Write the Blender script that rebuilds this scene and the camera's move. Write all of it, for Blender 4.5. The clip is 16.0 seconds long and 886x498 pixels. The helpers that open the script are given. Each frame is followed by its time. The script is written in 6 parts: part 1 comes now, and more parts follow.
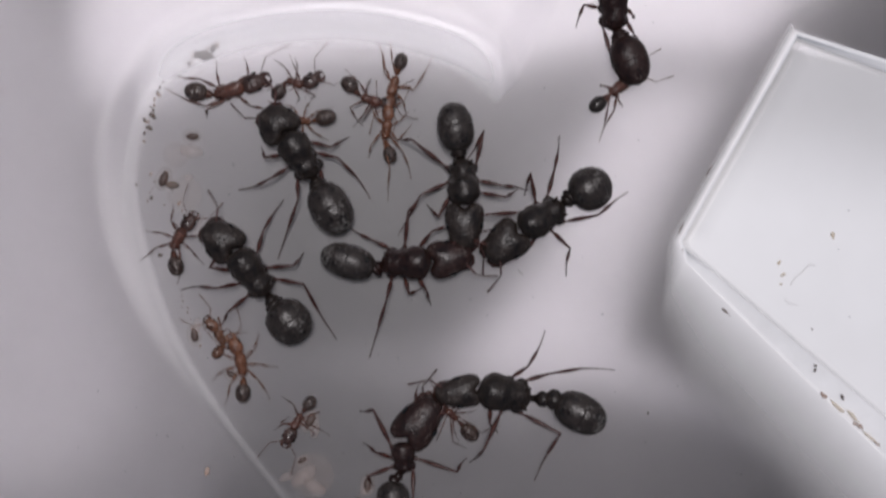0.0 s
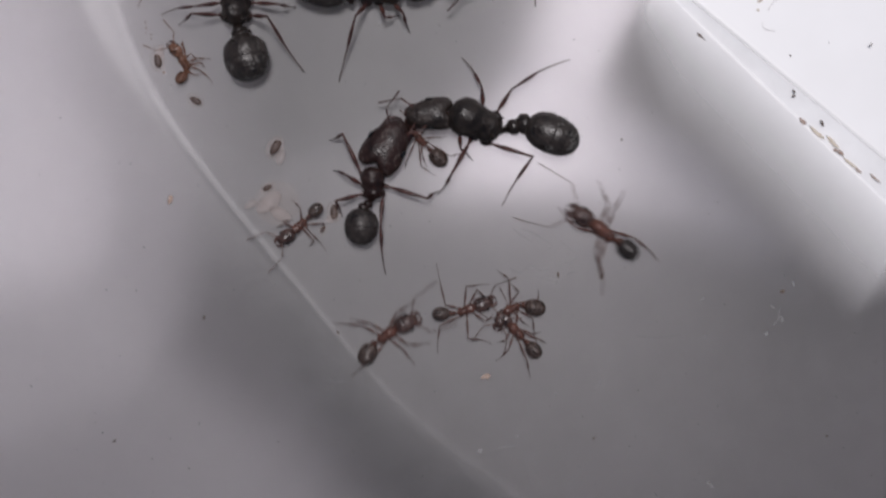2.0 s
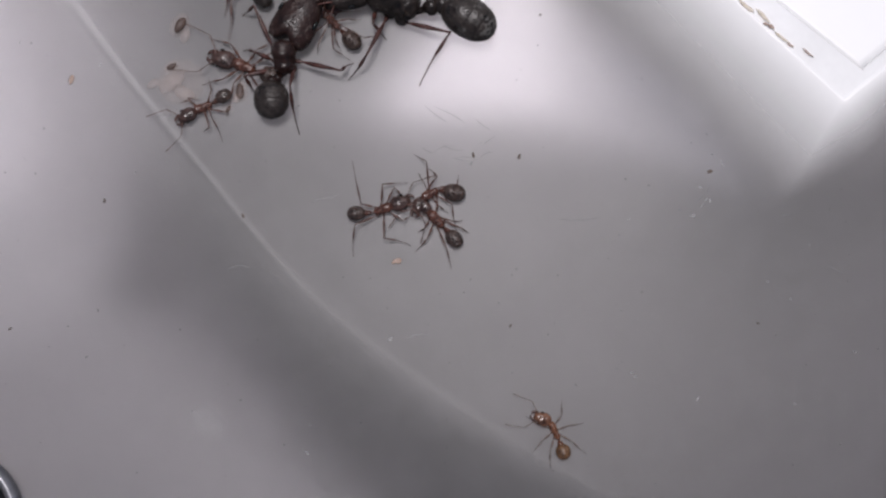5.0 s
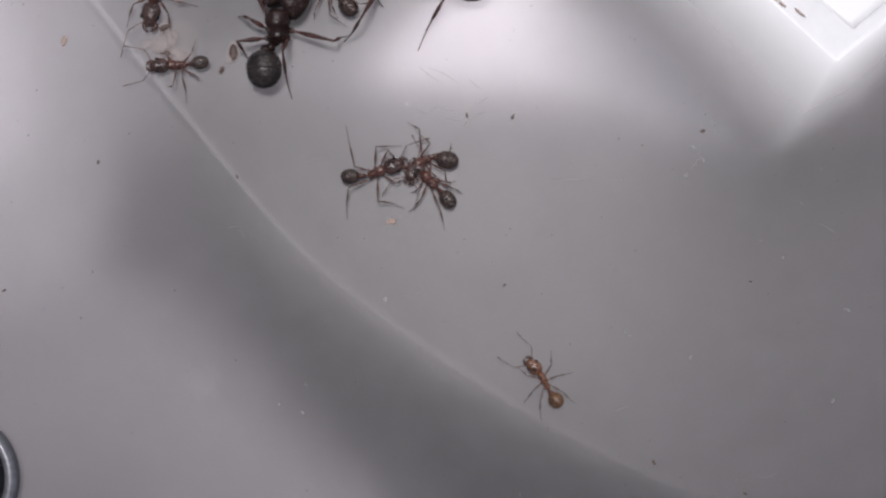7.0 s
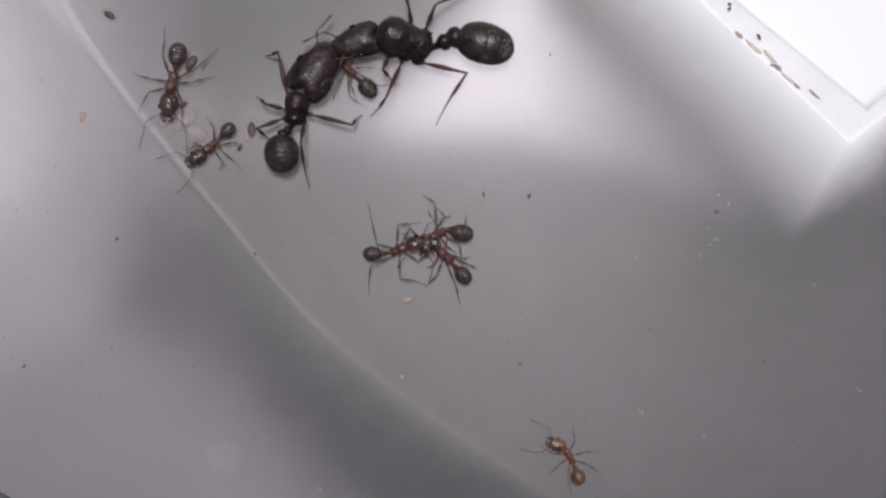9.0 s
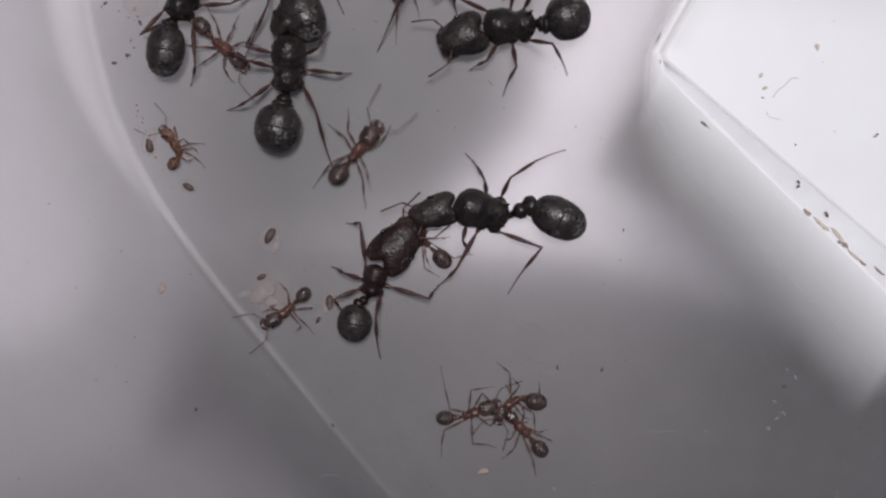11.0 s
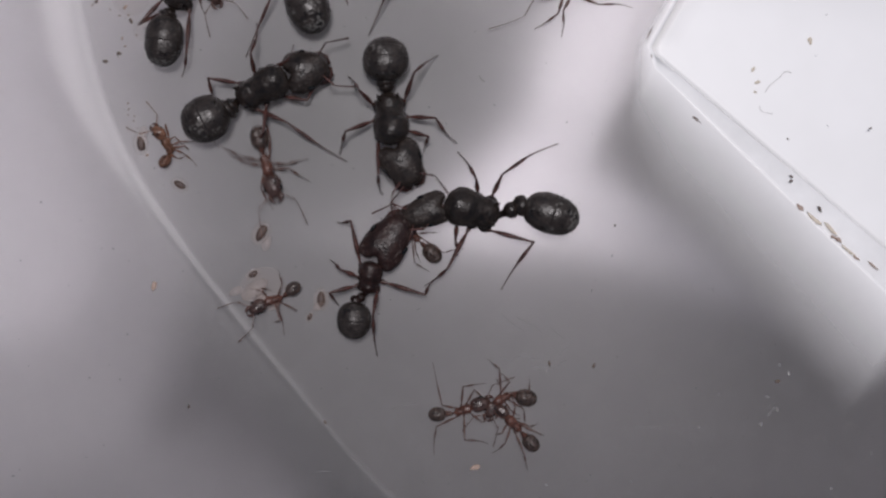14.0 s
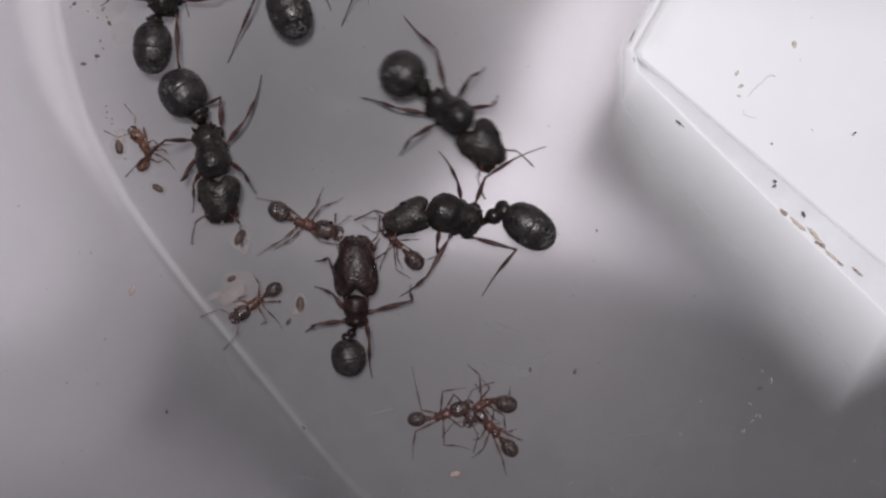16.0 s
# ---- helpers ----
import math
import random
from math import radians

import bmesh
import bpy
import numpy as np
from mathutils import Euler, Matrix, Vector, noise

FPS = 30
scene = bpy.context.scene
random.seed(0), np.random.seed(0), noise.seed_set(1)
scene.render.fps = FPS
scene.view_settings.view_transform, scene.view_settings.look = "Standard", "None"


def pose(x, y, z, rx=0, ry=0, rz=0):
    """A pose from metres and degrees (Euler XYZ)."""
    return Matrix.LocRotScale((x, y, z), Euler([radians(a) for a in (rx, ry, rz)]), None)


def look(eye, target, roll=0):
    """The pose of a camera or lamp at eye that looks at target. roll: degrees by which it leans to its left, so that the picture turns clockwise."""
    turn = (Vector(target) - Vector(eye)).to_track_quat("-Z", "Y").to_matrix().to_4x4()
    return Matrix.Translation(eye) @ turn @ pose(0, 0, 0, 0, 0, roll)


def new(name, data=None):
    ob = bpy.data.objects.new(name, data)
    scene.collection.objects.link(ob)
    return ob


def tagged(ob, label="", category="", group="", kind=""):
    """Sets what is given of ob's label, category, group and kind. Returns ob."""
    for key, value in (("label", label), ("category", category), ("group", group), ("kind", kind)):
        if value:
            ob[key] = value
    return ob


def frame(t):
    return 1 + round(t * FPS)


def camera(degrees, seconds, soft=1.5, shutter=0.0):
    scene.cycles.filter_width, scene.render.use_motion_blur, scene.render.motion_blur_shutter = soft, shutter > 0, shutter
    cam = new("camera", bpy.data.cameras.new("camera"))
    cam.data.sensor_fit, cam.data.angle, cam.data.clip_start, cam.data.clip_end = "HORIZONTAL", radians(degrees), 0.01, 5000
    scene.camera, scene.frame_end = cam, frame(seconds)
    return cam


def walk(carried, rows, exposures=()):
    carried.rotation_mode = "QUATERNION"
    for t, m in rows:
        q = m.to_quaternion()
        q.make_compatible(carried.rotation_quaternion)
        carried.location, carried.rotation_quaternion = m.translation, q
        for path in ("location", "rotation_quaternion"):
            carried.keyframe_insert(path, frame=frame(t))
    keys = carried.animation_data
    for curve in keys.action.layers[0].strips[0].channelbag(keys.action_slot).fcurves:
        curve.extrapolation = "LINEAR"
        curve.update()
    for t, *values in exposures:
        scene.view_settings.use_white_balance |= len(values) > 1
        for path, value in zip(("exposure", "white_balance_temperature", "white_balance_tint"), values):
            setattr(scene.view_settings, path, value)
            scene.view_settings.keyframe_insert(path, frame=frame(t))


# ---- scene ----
cam = camera(40, 16.0, soft=2.4, shutter=0.5)
PATH = [
    (0, pose(-0.00078, 0.01077, 0.06577, 1.63, -0.80, 0.03)),
    (0.5, pose(-0.00060, 0.00664, 0.06521, 1.68, -0.73, 0.07)),
    (1, pose(-0.00035, 0.00257, 0.06521, 1.83, -0.56, 0.21)),
    (1.5, pose(-0.00000, -0.00000, 0.06455, 2.27, -0.39, 0.16)),
    (2, pose(0.00190, -0.00521, 0.06367, 2.94, 0.10, -0.12)),
    (2.5, pose(0.00266, -0.00737, 0.06330, 3.95, 0.39, -0.13)),
    (3, pose(0.00552, -0.01055, 0.06196, 4.81, 1.27, -0.06)),
    (3.5, pose(0.00749, -0.01247, 0.06050, 5.07, 1.88, 0.01)),
    (4, pose(0.00860, -0.01348, 0.06014, 5.40, 2.06, -0.00)),
    (4.2, pose(0.00886, -0.01358, 0.05991, 5.58, 2.13, 0.01)),
    (6.3, pose(0.00677, -0.01186, 0.06054, 3.10, 1.13, -0.27)),
    (6.5, pose(0.00698, -0.01206, 0.06052, 3.44, 1.18, -0.20)),
    (7, pose(0.00784, -0.01432, 0.06018, 4.11, 1.23, -0.32)),
    (7.5, pose(0.00761, -0.01391, 0.06023, 4.11, 1.27, -0.13)),
    (8, pose(0.00656, -0.01187, 0.06063, 3.73, 0.84, -0.09)),
    (8.5, pose(0.00702, -0.01118, 0.06074, 3.53, 0.86, -0.14)),
    (9, pose(0.00657, -0.00944, 0.06107, 3.17, 0.77, -0.09)),
    (9.5, pose(0.00404, -0.00655, 0.06175, 2.68, 0.11, -0.16)),
    (10, pose(0.00156, -0.00223, 0.06245, 2.36, -0.56, -0.05)),
    (10.2, pose(0.00074, -0.00079, 0.06280, 2.28, -0.94, 0.22)),
    (12.3, pose(0.00205, 0.00127, 0.06239, 1.43, -0.15, 0.24)),
    (12.5, pose(0.00223, 0.00133, 0.06251, 1.51, -0.08, 0.28)),
    (13, pose(0.00370, 0.00051, 0.06218, 1.46, 0.20, 0.01)),
    (13.5, pose(0.00303, 0.00031, 0.06253, 1.63, 0.06, -0.06)),
    (14, pose(0.00237, 0.00096, 0.06265, 1.49, 0.02, -0.00)),
    (14.5, pose(0.00261, 0.00168, 0.06242, 1.33, -0.03, 0.08)),
    (15, pose(0.00223, 0.00333, 0.06246, 1.13, 0.02, 0.25)),
    (15.5, pose(0.00278, 0.00228, 0.06216, 1.21, -0.04, 0.13)),
    (16, pose(0.00359, 0.00140, 0.06214, 1.32, 0.21, 0.13)),
]
walk(cam, PATH, [(0, -0.17), (1.5, -0.03), (3.5, 0.14), (4.2, 0.22), (6.5, 0.28), (7.5, 0.32), (9, 0.26), (10, 0.04), (12.5, -0.06), (16, -0.06)])

# ---- world, lamps, exposure ----
MM = 0.001
world = bpy.data.worlds.new("room_light")
scene.world = world
world.use_nodes = True
sky = world.node_tree.nodes.new("ShaderNodeTexSky")
sky.sky_type, sky.sun_disc = "NISHITA", False
sky.sun_elevation, sky.sun_rotation = radians(42), radians(40)
world.node_tree.links.new(sky.outputs[0], world.node_tree.nodes["Background"].inputs[0])
world.node_tree.nodes["Background"].inputs[1].default_value = 0.05


def overhead_light(eye, target, width, height, watts, tint):
    lamp = bpy.data.lights.new("overhead_light", "AREA")
    lamp.shape, lamp.size, lamp.size_y, lamp.energy, lamp.color = "ELLIPSE", width, height, watts, tint
    ob = new("overhead_light", lamp)
    ob.matrix_basis = look(eye, target)
    return ob


# unseen lamp added overhead as the main light
overhead_light((0.005, 0.105, 0.62), (0, 0, 0), 0.16, 0.16, 3.35, (1.0, 0.945, 0.965))


# ---- materials ----
def node(tree, kind, **values):
    n = tree.nodes.new(kind)
    for key, value in values.items():
        n.inputs[key].default_value = value
    return n


def material(name, low, high, rough, grain, bump=0.0, metal=0.0, spots=None, ior=1.5, through_=0.0, alpha=0.0, patchy=0.07, shine=0.5):
    """A surface that mottles between two colours at a coarse and a fine scale. grain: spots per metre."""
    m = bpy.data.materials.new(name)
    m.use_nodes = True
    tree = m.node_tree
    bsdf = tree.nodes["Principled BSDF"]
    coords = tree.nodes.new("ShaderNodeTexCoord")
    coarse = node(tree, "ShaderNodeTexNoise", Scale=grain * 0.22, Detail=3.0, Roughness=0.6)
    fine = node(tree, "ShaderNodeTexNoise", Scale=grain, Detail=4.0, Roughness=0.65)
    tree.links.new(coords.outputs["Object"], coarse.inputs["Vector"])
    tree.links.new(coords.outputs["Object"], fine.inputs["Vector"])
    blend = node(tree, "ShaderNodeMath")
    blend.operation = "ADD"
    tree.links.new(coarse.outputs[0], blend.inputs[0])
    tree.links.new(fine.outputs[0], blend.inputs[1])
    spread = node(tree, "ShaderNodeMapRange")
    spread.inputs[1].default_value, spread.inputs[2].default_value = 0.72, 1.28
    tree.links.new(blend.outputs[0], spread.inputs[0])
    mix = tree.nodes.new("ShaderNodeMix")
    mix.data_type = "RGBA"
    mix.inputs[6].default_value, mix.inputs[7].default_value = (*low, 1), (*high, 1)
    tree.links.new(spread.outputs[0], mix.inputs[0])
    colour = mix.outputs[2]
    if spots:  # pale dust and short bloom caught on the surface: colour, specks per metre, share left bare
        tint, rate, bare = spots
        specks = node(tree, "ShaderNodeTexNoise", Scale=rate, Detail=2.0, Roughness=0.55)
        patches = node(tree, "ShaderNodeTexNoise", Scale=rate * 0.16, Detail=1.0)
        tree.links.new(coords.outputs["Object"], specks.inputs["Vector"])
        tree.links.new(coords.outputs["Object"], patches.inputs["Vector"])
        both = node(tree, "ShaderNodeMath")
        both.operation = "MULTIPLY"
        tree.links.new(specks.outputs[0], both.inputs[0])
        tree.links.new(patches.outputs[0], both.inputs[1])
        show = node(tree, "ShaderNodeMapRange")
        show.inputs[1].default_value, show.inputs[2].default_value = bare, bare + 0.10
        tree.links.new(both.outputs[0], show.inputs[0])
        dusty = tree.nodes.new("ShaderNodeMix")
        dusty.data_type = "RGBA"
        dusty.inputs[7].default_value = (*tint, 1)
        tree.links.new(show.outputs[0], dusty.inputs[0])
        tree.links.new(colour, dusty.inputs[6])
        colour = dusty.outputs[2]
    tree.links.new(colour, bsdf.inputs["Base Color"])
    ramp = node(tree, "ShaderNodeMapRange")
    ramp.inputs[1].default_value, ramp.inputs[2].default_value = 0.35, 0.65
    ramp.inputs[3].default_value, ramp.inputs[4].default_value = rough - patchy, rough + patchy
    tree.links.new(coarse.outputs[0], ramp.inputs[0])
    tree.links.new(ramp.outputs[0], bsdf.inputs["Roughness"])
    bsdf.inputs["Specular IOR Level"].default_value = shine
    bsdf.inputs["Metallic"].default_value = metal
    bsdf.inputs["IOR"].default_value = ior
    bsdf.inputs["Transmission Weight"].default_value = through_
    if through_:  # the milkiness lies in faint clouds and specks
        cloud = node(tree, "ShaderNodeTexNoise", Scale=grain * 1.1, Detail=8.0, Roughness=0.8)
        tree.links.new(coords.outputs["Object"], cloud.inputs["Vector"])
        haze = node(tree, "ShaderNodeMapRange")
        haze.inputs[1].default_value, haze.inputs[2].default_value = 0.3, 0.7
        haze.inputs[3].default_value, haze.inputs[4].default_value = through_ + 0.017, through_ - 0.015
        tree.links.new(cloud.outputs[0], haze.inputs[0])
        tree.links.new(haze.outputs[0], bsdf.inputs["Transmission Weight"])
    if alpha:
        bsdf.inputs["Alpha"].default_value = alpha
    if bump:
        b = node(tree, "ShaderNodeBump", Strength=0.8, Distance=bump)
        relief = node(tree, "ShaderNodeTexNoise", Scale=grain, Detail=1.5, Roughness=0.5)
        tree.links.new(coords.outputs["Object"], relief.inputs["Vector"])
        tree.links.new(relief.outputs[0], b.inputs["Height"])
        tree.links.new(b.outputs[0], bsdf.inputs["Normal"])
    return m


PLASTIC = material("milky_plastic", (0.80, 0.765, 0.81), (0.86, 0.825, 0.87), 0.46, 500, 0.6e-5, ior=1.45, through_=0.970, shine=0.2, patchy=0.015)
PADPLASTIC = material("white_plastic_pad", (0.79, 0.785, 0.775), (0.86, 0.855, 0.85), 0.45, 90, 0.6e-5, shine=0.4)
STRIPPLASTIC = material("pale_grey_strip", (0.72, 0.715, 0.71), (0.84, 0.835, 0.83), 0.45, 400, 0.8e-5, shine=0.3)
EDGEGLOW = material("edge_glow", (0.82, 0.81, 0.80), (0.90, 0.89, 0.88), 0.5, 300, 0.0, shine=0.1)
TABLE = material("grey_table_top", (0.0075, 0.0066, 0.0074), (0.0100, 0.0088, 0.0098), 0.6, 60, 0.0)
# sheets below the floor: their greys stand in for light and shade patches
LITPATCH = material("lit_patch_bright", (0.630, 0.621, 0.630), (0.770, 0.758, 0.770), 0.8, 60, 0.0)
DIMLITPATCH = material("lit_patch_dim", (0.108, 0.106, 0.108), (0.130, 0.128, 0.130), 0.8, 60, 0.0)
SOFTLITPATCH = material("lit_patch_soft", (0.15, 0.149, 0.15), (0.18, 0.179, 0.18), 0.8, 60, 0.0)
SHADEPATCH = material("shade_patch", (0.009, 0.009, 0.009), (0.012, 0.012, 0.012), 0.8, 60, 0.0)
TOPLITPATCH = material("lit_patch_top", (0.78, 0.772, 0.78), (0.86, 0.852, 0.86), 0.8, 60, 0.0)
HALFLITPATCH = material("lit_patch_half", (0.180, 0.178, 0.180), (0.215, 0.213, 0.215), 0.8, 60, 0.0)
FAINTLITPATCH = material("lit_patch_faint", (0.076, 0.075, 0.076), (0.094, 0.093, 0.094), 0.8, 60, 0.0)
LEFTLITPATCH = material("lit_patch_left", (0.33, 0.326, 0.33), (0.40, 0.395, 0.40), 0.8, 60, 0.0)
UPPERLITPATCH = material("lit_patch_upper", (0.64, 0.633, 0.64), (0.72, 0.713, 0.72), 0.8, 60, 0.0)
PANELSHADE = material("panel_shade", (0.068, 0.067, 0.068), (0.086, 0.085, 0.086), 0.7, 80, 0.0)
RIMPLASTIC = material("milky_rim", (0.78, 0.775, 0.77), (0.86, 0.855, 0.85), 0.5, 700, 0.8e-5, shine=0.15)
BEAD = material("milky_bead", (0.86, 0.85, 0.85), (0.92, 0.91, 0.91), 0.20, 300, 0.0, shine=0.5)
RIMSHADE = material("rim_shade", (0.026, 0.025, 0.026), (0.036, 0.035, 0.036), 0.8, 60, 0.0)
BLACK = material("black_cuticle", (0.0042, 0.0032, 0.0028), (0.029, 0.020, 0.016), 0.43, 6500, 5.0e-5, patchy=0.12, shine=0.32, spots=((0.080, 0.069, 0.062), 8000, 0.36))
GLOSS = material("banded_black_cuticle", (0.0065, 0.0050, 0.0043), (0.036, 0.027, 0.023), 0.38, 7000, 3.0e-5, patchy=0.12, shine=0.36, spots=((0.105, 0.098, 0.090), 6000, 0.30))
DARKRED = material("dark_red_cuticle", (0.005, 0.0027, 0.0023), (0.029, 0.0115, 0.0088), 0.43, 6500, 4.0e-5, patchy=0.12, shine=0.32, spots=((0.085, 0.066, 0.058), 7000, 0.36))
LEGDARK = material("dark_red_leg", (0.010, 0.0055, 0.005), (0.090, 0.034, 0.027), 0.40, 2600, 3.0e-5, patchy=0.12, shine=0.40)
BROWN = material("red_brown_cuticle", (0.026, 0.011, 0.008), (0.150, 0.058, 0.038), 0.36, 6000, 1.2e-4, patchy=0.12)
BROWNHEAD = material("dark_brown_cuticle", (0.011, 0.007, 0.006), (0.075, 0.039, 0.031), 0.32, 6000, 1.0e-4, patchy=0.14)
DUSK = material("dusky_gaster", (0.012, 0.008, 0.006), (0.085, 0.052, 0.040), 0.38, 6000, 1.2e-4, patchy=0.12, shine=0.55)
BROWNLEG = material("brown_leg", (0.028, 0.015, 0.011), (0.145, 0.068, 0.050), 0.42, 3500, 0.0)
ORANGE = material("orange_cuticle", (0.055, 0.022, 0.012), (0.200, 0.080, 0.040), 0.34, 6000, 1.2e-4, patchy=0.12)
FADED = material("faded_orange_cuticle", (0.030, 0.013, 0.008), (0.20, 0.095, 0.056), 0.30, 4500, 1.5e-4, patchy=0.12)
ORANGELEG = material("amber_leg", (0.060, 0.025, 0.013), (0.190, 0.080, 0.038), 0.40, 4500, 0.0)
AMBERLEG = material("clear_amber_leg", (0.10, 0.055, 0.040), (0.20, 0.12, 0.085), 0.5, 4500, 0.0, alpha=0.40)
PALE = material("pale_amber_gaster", (0.045, 0.022, 0.010), (0.19, 0.095, 0.042), 0.5, 3000, 4.0e-5)
JAW = material("dark_jaw", (0.010, 0.005, 0.004), (0.060, 0.020, 0.013), 0.34, 6000, 4.0e-5)
EYE = material("black_eye", (0.004, 0.004, 0.004), (0.008, 0.008, 0.008), 0.15, 9000, 0.0)
HUSK = material("clear_husk", (0.42, 0.31, 0.26), (0.60, 0.48, 0.42), 0.4, 6000, 2.0e-5, alpha=0.07, shine=0.2)
LARVA = material("pale_larva", (0.42, 0.32, 0.28), (0.66, 0.55, 0.50), 0.45, 3500, 2.0e-5, alpha=0.12, shine=0.3)
GRIT = material("dark_grit", (0.060, 0.042, 0.034), (0.15, 0.105, 0.08), 0.6, 20000, 2.0e-5)
RUST = material("rusty_crumb", (0.36, 0.25, 0.20), (0.50, 0.38, 0.31), 0.7, 20000, 2.0e-5, alpha=0.65)
TAN = material("pale_tan_crumb", (0.66, 0.56, 0.44), (0.80, 0.72, 0.60), 0.7, 20000, 1.0e-5, alpha=0.55)
FIBRE = material("grey_fibre", (0.38, 0.37, 0.36), (0.50, 0.49, 0.48), 0.6, 20000, 0.0)
WHITEBIT = material("white_fleck", (0.45, 0.44, 0.44), (0.62, 0.61, 0.61), 0.5, 20000, 0.0, alpha=0.24)
DUST = material("pale_dust", (0.60, 0.59, 0.58), (0.75, 0.74, 0.73), 0.6, 9000, 0.0, alpha=0.28)
SCUFF = material("scuffed_plastic", (0.60, 0.59, 0.58), (0.75, 0.74, 0.73), 0.6, 9000, 0.0, alpha=0.09)
STAIN = material("dried_droplet", (0.70, 0.69, 0.68), (0.80, 0.79, 0.78), 0.6, 3000, 0.0, alpha=0.035)
RUSTSTAIN = material("rusty_stain", (0.40, 0.26, 0.19), (0.56, 0.43, 0.36), 0.6, 2500, 0.0, alpha=0.07, shine=0.1)
BROODDARK = material("brown_pupa", (0.010, 0.005, 0.004), (0.060, 0.027, 0.018), 0.6, 9000, 1.0e-5)
RUBBER = material("dark_rubber", (0.006, 0.007, 0.012), (0.030, 0.032, 0.045), 0.3, 2500, 1.0e-4)
STEEL = material("dull_ring", (0.10, 0.10, 0.115), (0.20, 0.20, 0.215), 0.38, 3000, 2.0e-5, metal=0.4)
WALLPAINT = material("white_wall", (0.55, 0.55, 0.55), (0.62, 0.62, 0.62), 0.8, 20, 0.0)


# ---- mesh helpers (millimetres in, metres out) ----
def finish(bm, name, mat):
    me = bpy.data.meshes.new(name)
    bmesh.ops.scale(bm, vec=(MM, MM, MM), verts=bm.verts)
    bmesh.ops.recalc_face_normals(bm, faces=bm.faces)
    bm.to_mesh(me)
    bm.free()
    for p in me.polygons:
        p.use_smooth = True
    me.materials.append(mat)
    return me


def part(name, me, parent, m=None, label=""):
    ob = new(name, me)
    ob.parent = parent
    if m is not None:
        ob.matrix_basis = m
    return tagged(ob, label=label)


def at(x, y, z, rz=0.0, ry=0.0, rx=0.0):
    return pose(x * MM, y * MM, z * MM, rx, ry, rz)


def rings(bm, stations, sides=12):
    """A closed skin over rings: (x, y, z, half width, half height) along a limb."""
    loops = []
    for i, (x, y, z, a, b) in enumerate(stations):
        x0, y0, z0 = stations[max(0, i - 1)][:3]
        x1, y1, z1 = stations[min(len(stations) - 1, i + 1)][:3]
        way = Vector((x1 - x0, y1 - y0, z1 - z0)).normalized()
        side = way.cross(Vector((0, 0, 1)))
        side = side.normalized() if side.length > 1e-6 else Vector((0, 1, 0))
        up = side.cross(way)
        loops.append([bm.verts.new(Vector((x, y, z)) + side * (a * math.cos(k * math.tau / sides)) + up * (b * math.sin(k * math.tau / sides)))
                      for k in range(sides)])
    for p, q in zip(loops, loops[1:]):
        for k in range(sides):
            bm.faces.new((p[k], p[(k + 1) % sides], q[(k + 1) % sides], q[k]))
    bm.faces.new(loops[0][::-1])
    bm.faces.new(loops[-1])


def ball(bm, shape, across=22, along=14):
    """A rounded body: shape(u, v) maps direction to a point."""
    tip0, tip1 = bm.verts.new(shape(0, 0.0)), bm.verts.new(shape(0, 1.0))
    loops = [[bm.verts.new(shape(k / across, j / along)) for k in range(across)] for j in range(1, along)]
    for k in range(across):
        bm.faces.new((tip0, loops[0][(k + 1) % across], loops[0][k]))
        bm.faces.new((tip1, loops[-1][k], loops[-1][(k + 1) % across]))
    for p, q in zip(loops, loops[1:]):
        for k in range(across):
            bm.faces.new((p[k], p[(k + 1) % across], q[(k + 1) % across], q[k]))


def egg(length, wide, high, fat=0.0, notch=0.0, square=1.0, x0=0.0):
    """An egg along x from x0: fat shifts the bulk forward, notch hollows the rear end, square broadens the flanks."""
    def shape(u, v):
        th, ph = math.pi * v, math.tau * u
        x, r = -math.cos(th), math.sin(th) ** square
        y, z = r * math.cos(ph), r * math.sin(ph)
        grow = 1 + fat * x
        y, z = y * grow, z * (1 + 0.4 * fat * x)
        x += notch * math.exp(-(y / 0.30) ** 2) * max(0.0, -x)
        return Vector((x0 + length * (x + 1) / 2, wide / 2 * y, high / 2 * z))
    return shape


def uneven(bm, wide, amount, seed):
    """Pits and swellings over a body."""
    bm.normal_update()
    for v in bm.verts:
        p = v.co * (5.0 / wide) + Vector((seed, 0, 0))
        v.co += v.normal * wide * amount * (noise.noise(p) + 0.5 * noise.noise(p * 2.3))


def hairs(bm, n, where, size, seed):
    """Short bristles standing on a body."""
    rng = random.Random(seed)
    for _ in range(n):
        p, q = where(rng)
        d = (q - p).normalized()
        side = d.cross(Vector((0, 0, 1)))
        side = side.normalized() * size * 0.035 if side.length > 1e-5 else Vector((size * 0.035, 0, 0))
        top = p + (d + Vector((rng.uniform(-.4, .4), rng.uniform(-.4, .4), rng.uniform(-.2, .4)))) * size
        vs = [bm.verts.new(v) for v in (p + side, p - side, p + side.cross(d).normalized() * side.length, top)]
        for a, b, c in ((0, 1, 3), (1, 2, 3), (2, 0, 3)):
            bm.faces.new((vs[a], vs[b], vs[c]))


# ---- the moulded tray floor ----
OUTLINE = [(3.4, 20.9), (1.5, 22.9), (-1.8, 24.1), (-5.5, 24.6), (-10.0, 24.2), (-13.6, 23.0), (-15.6, 20.9), (-16.5, 18.1), (-16.6, 15.7),
           (-16.0, 12.6), (-14.9, 9.2), (-13.2, 5.9), (-10.7, 2.3), (-5.7, -3.9), (-0.6, -9.8), (5.2, -14.4),
           (12.5, -19.0), (19.0, -21.9), (27.0, -23.4), (36.0, -21.0), (44.0, -12.0), (46.0, 0.0), (44.0, 20.0), (34.0, 34.0), (12.0, 36.0), (6.3, 26.0)]
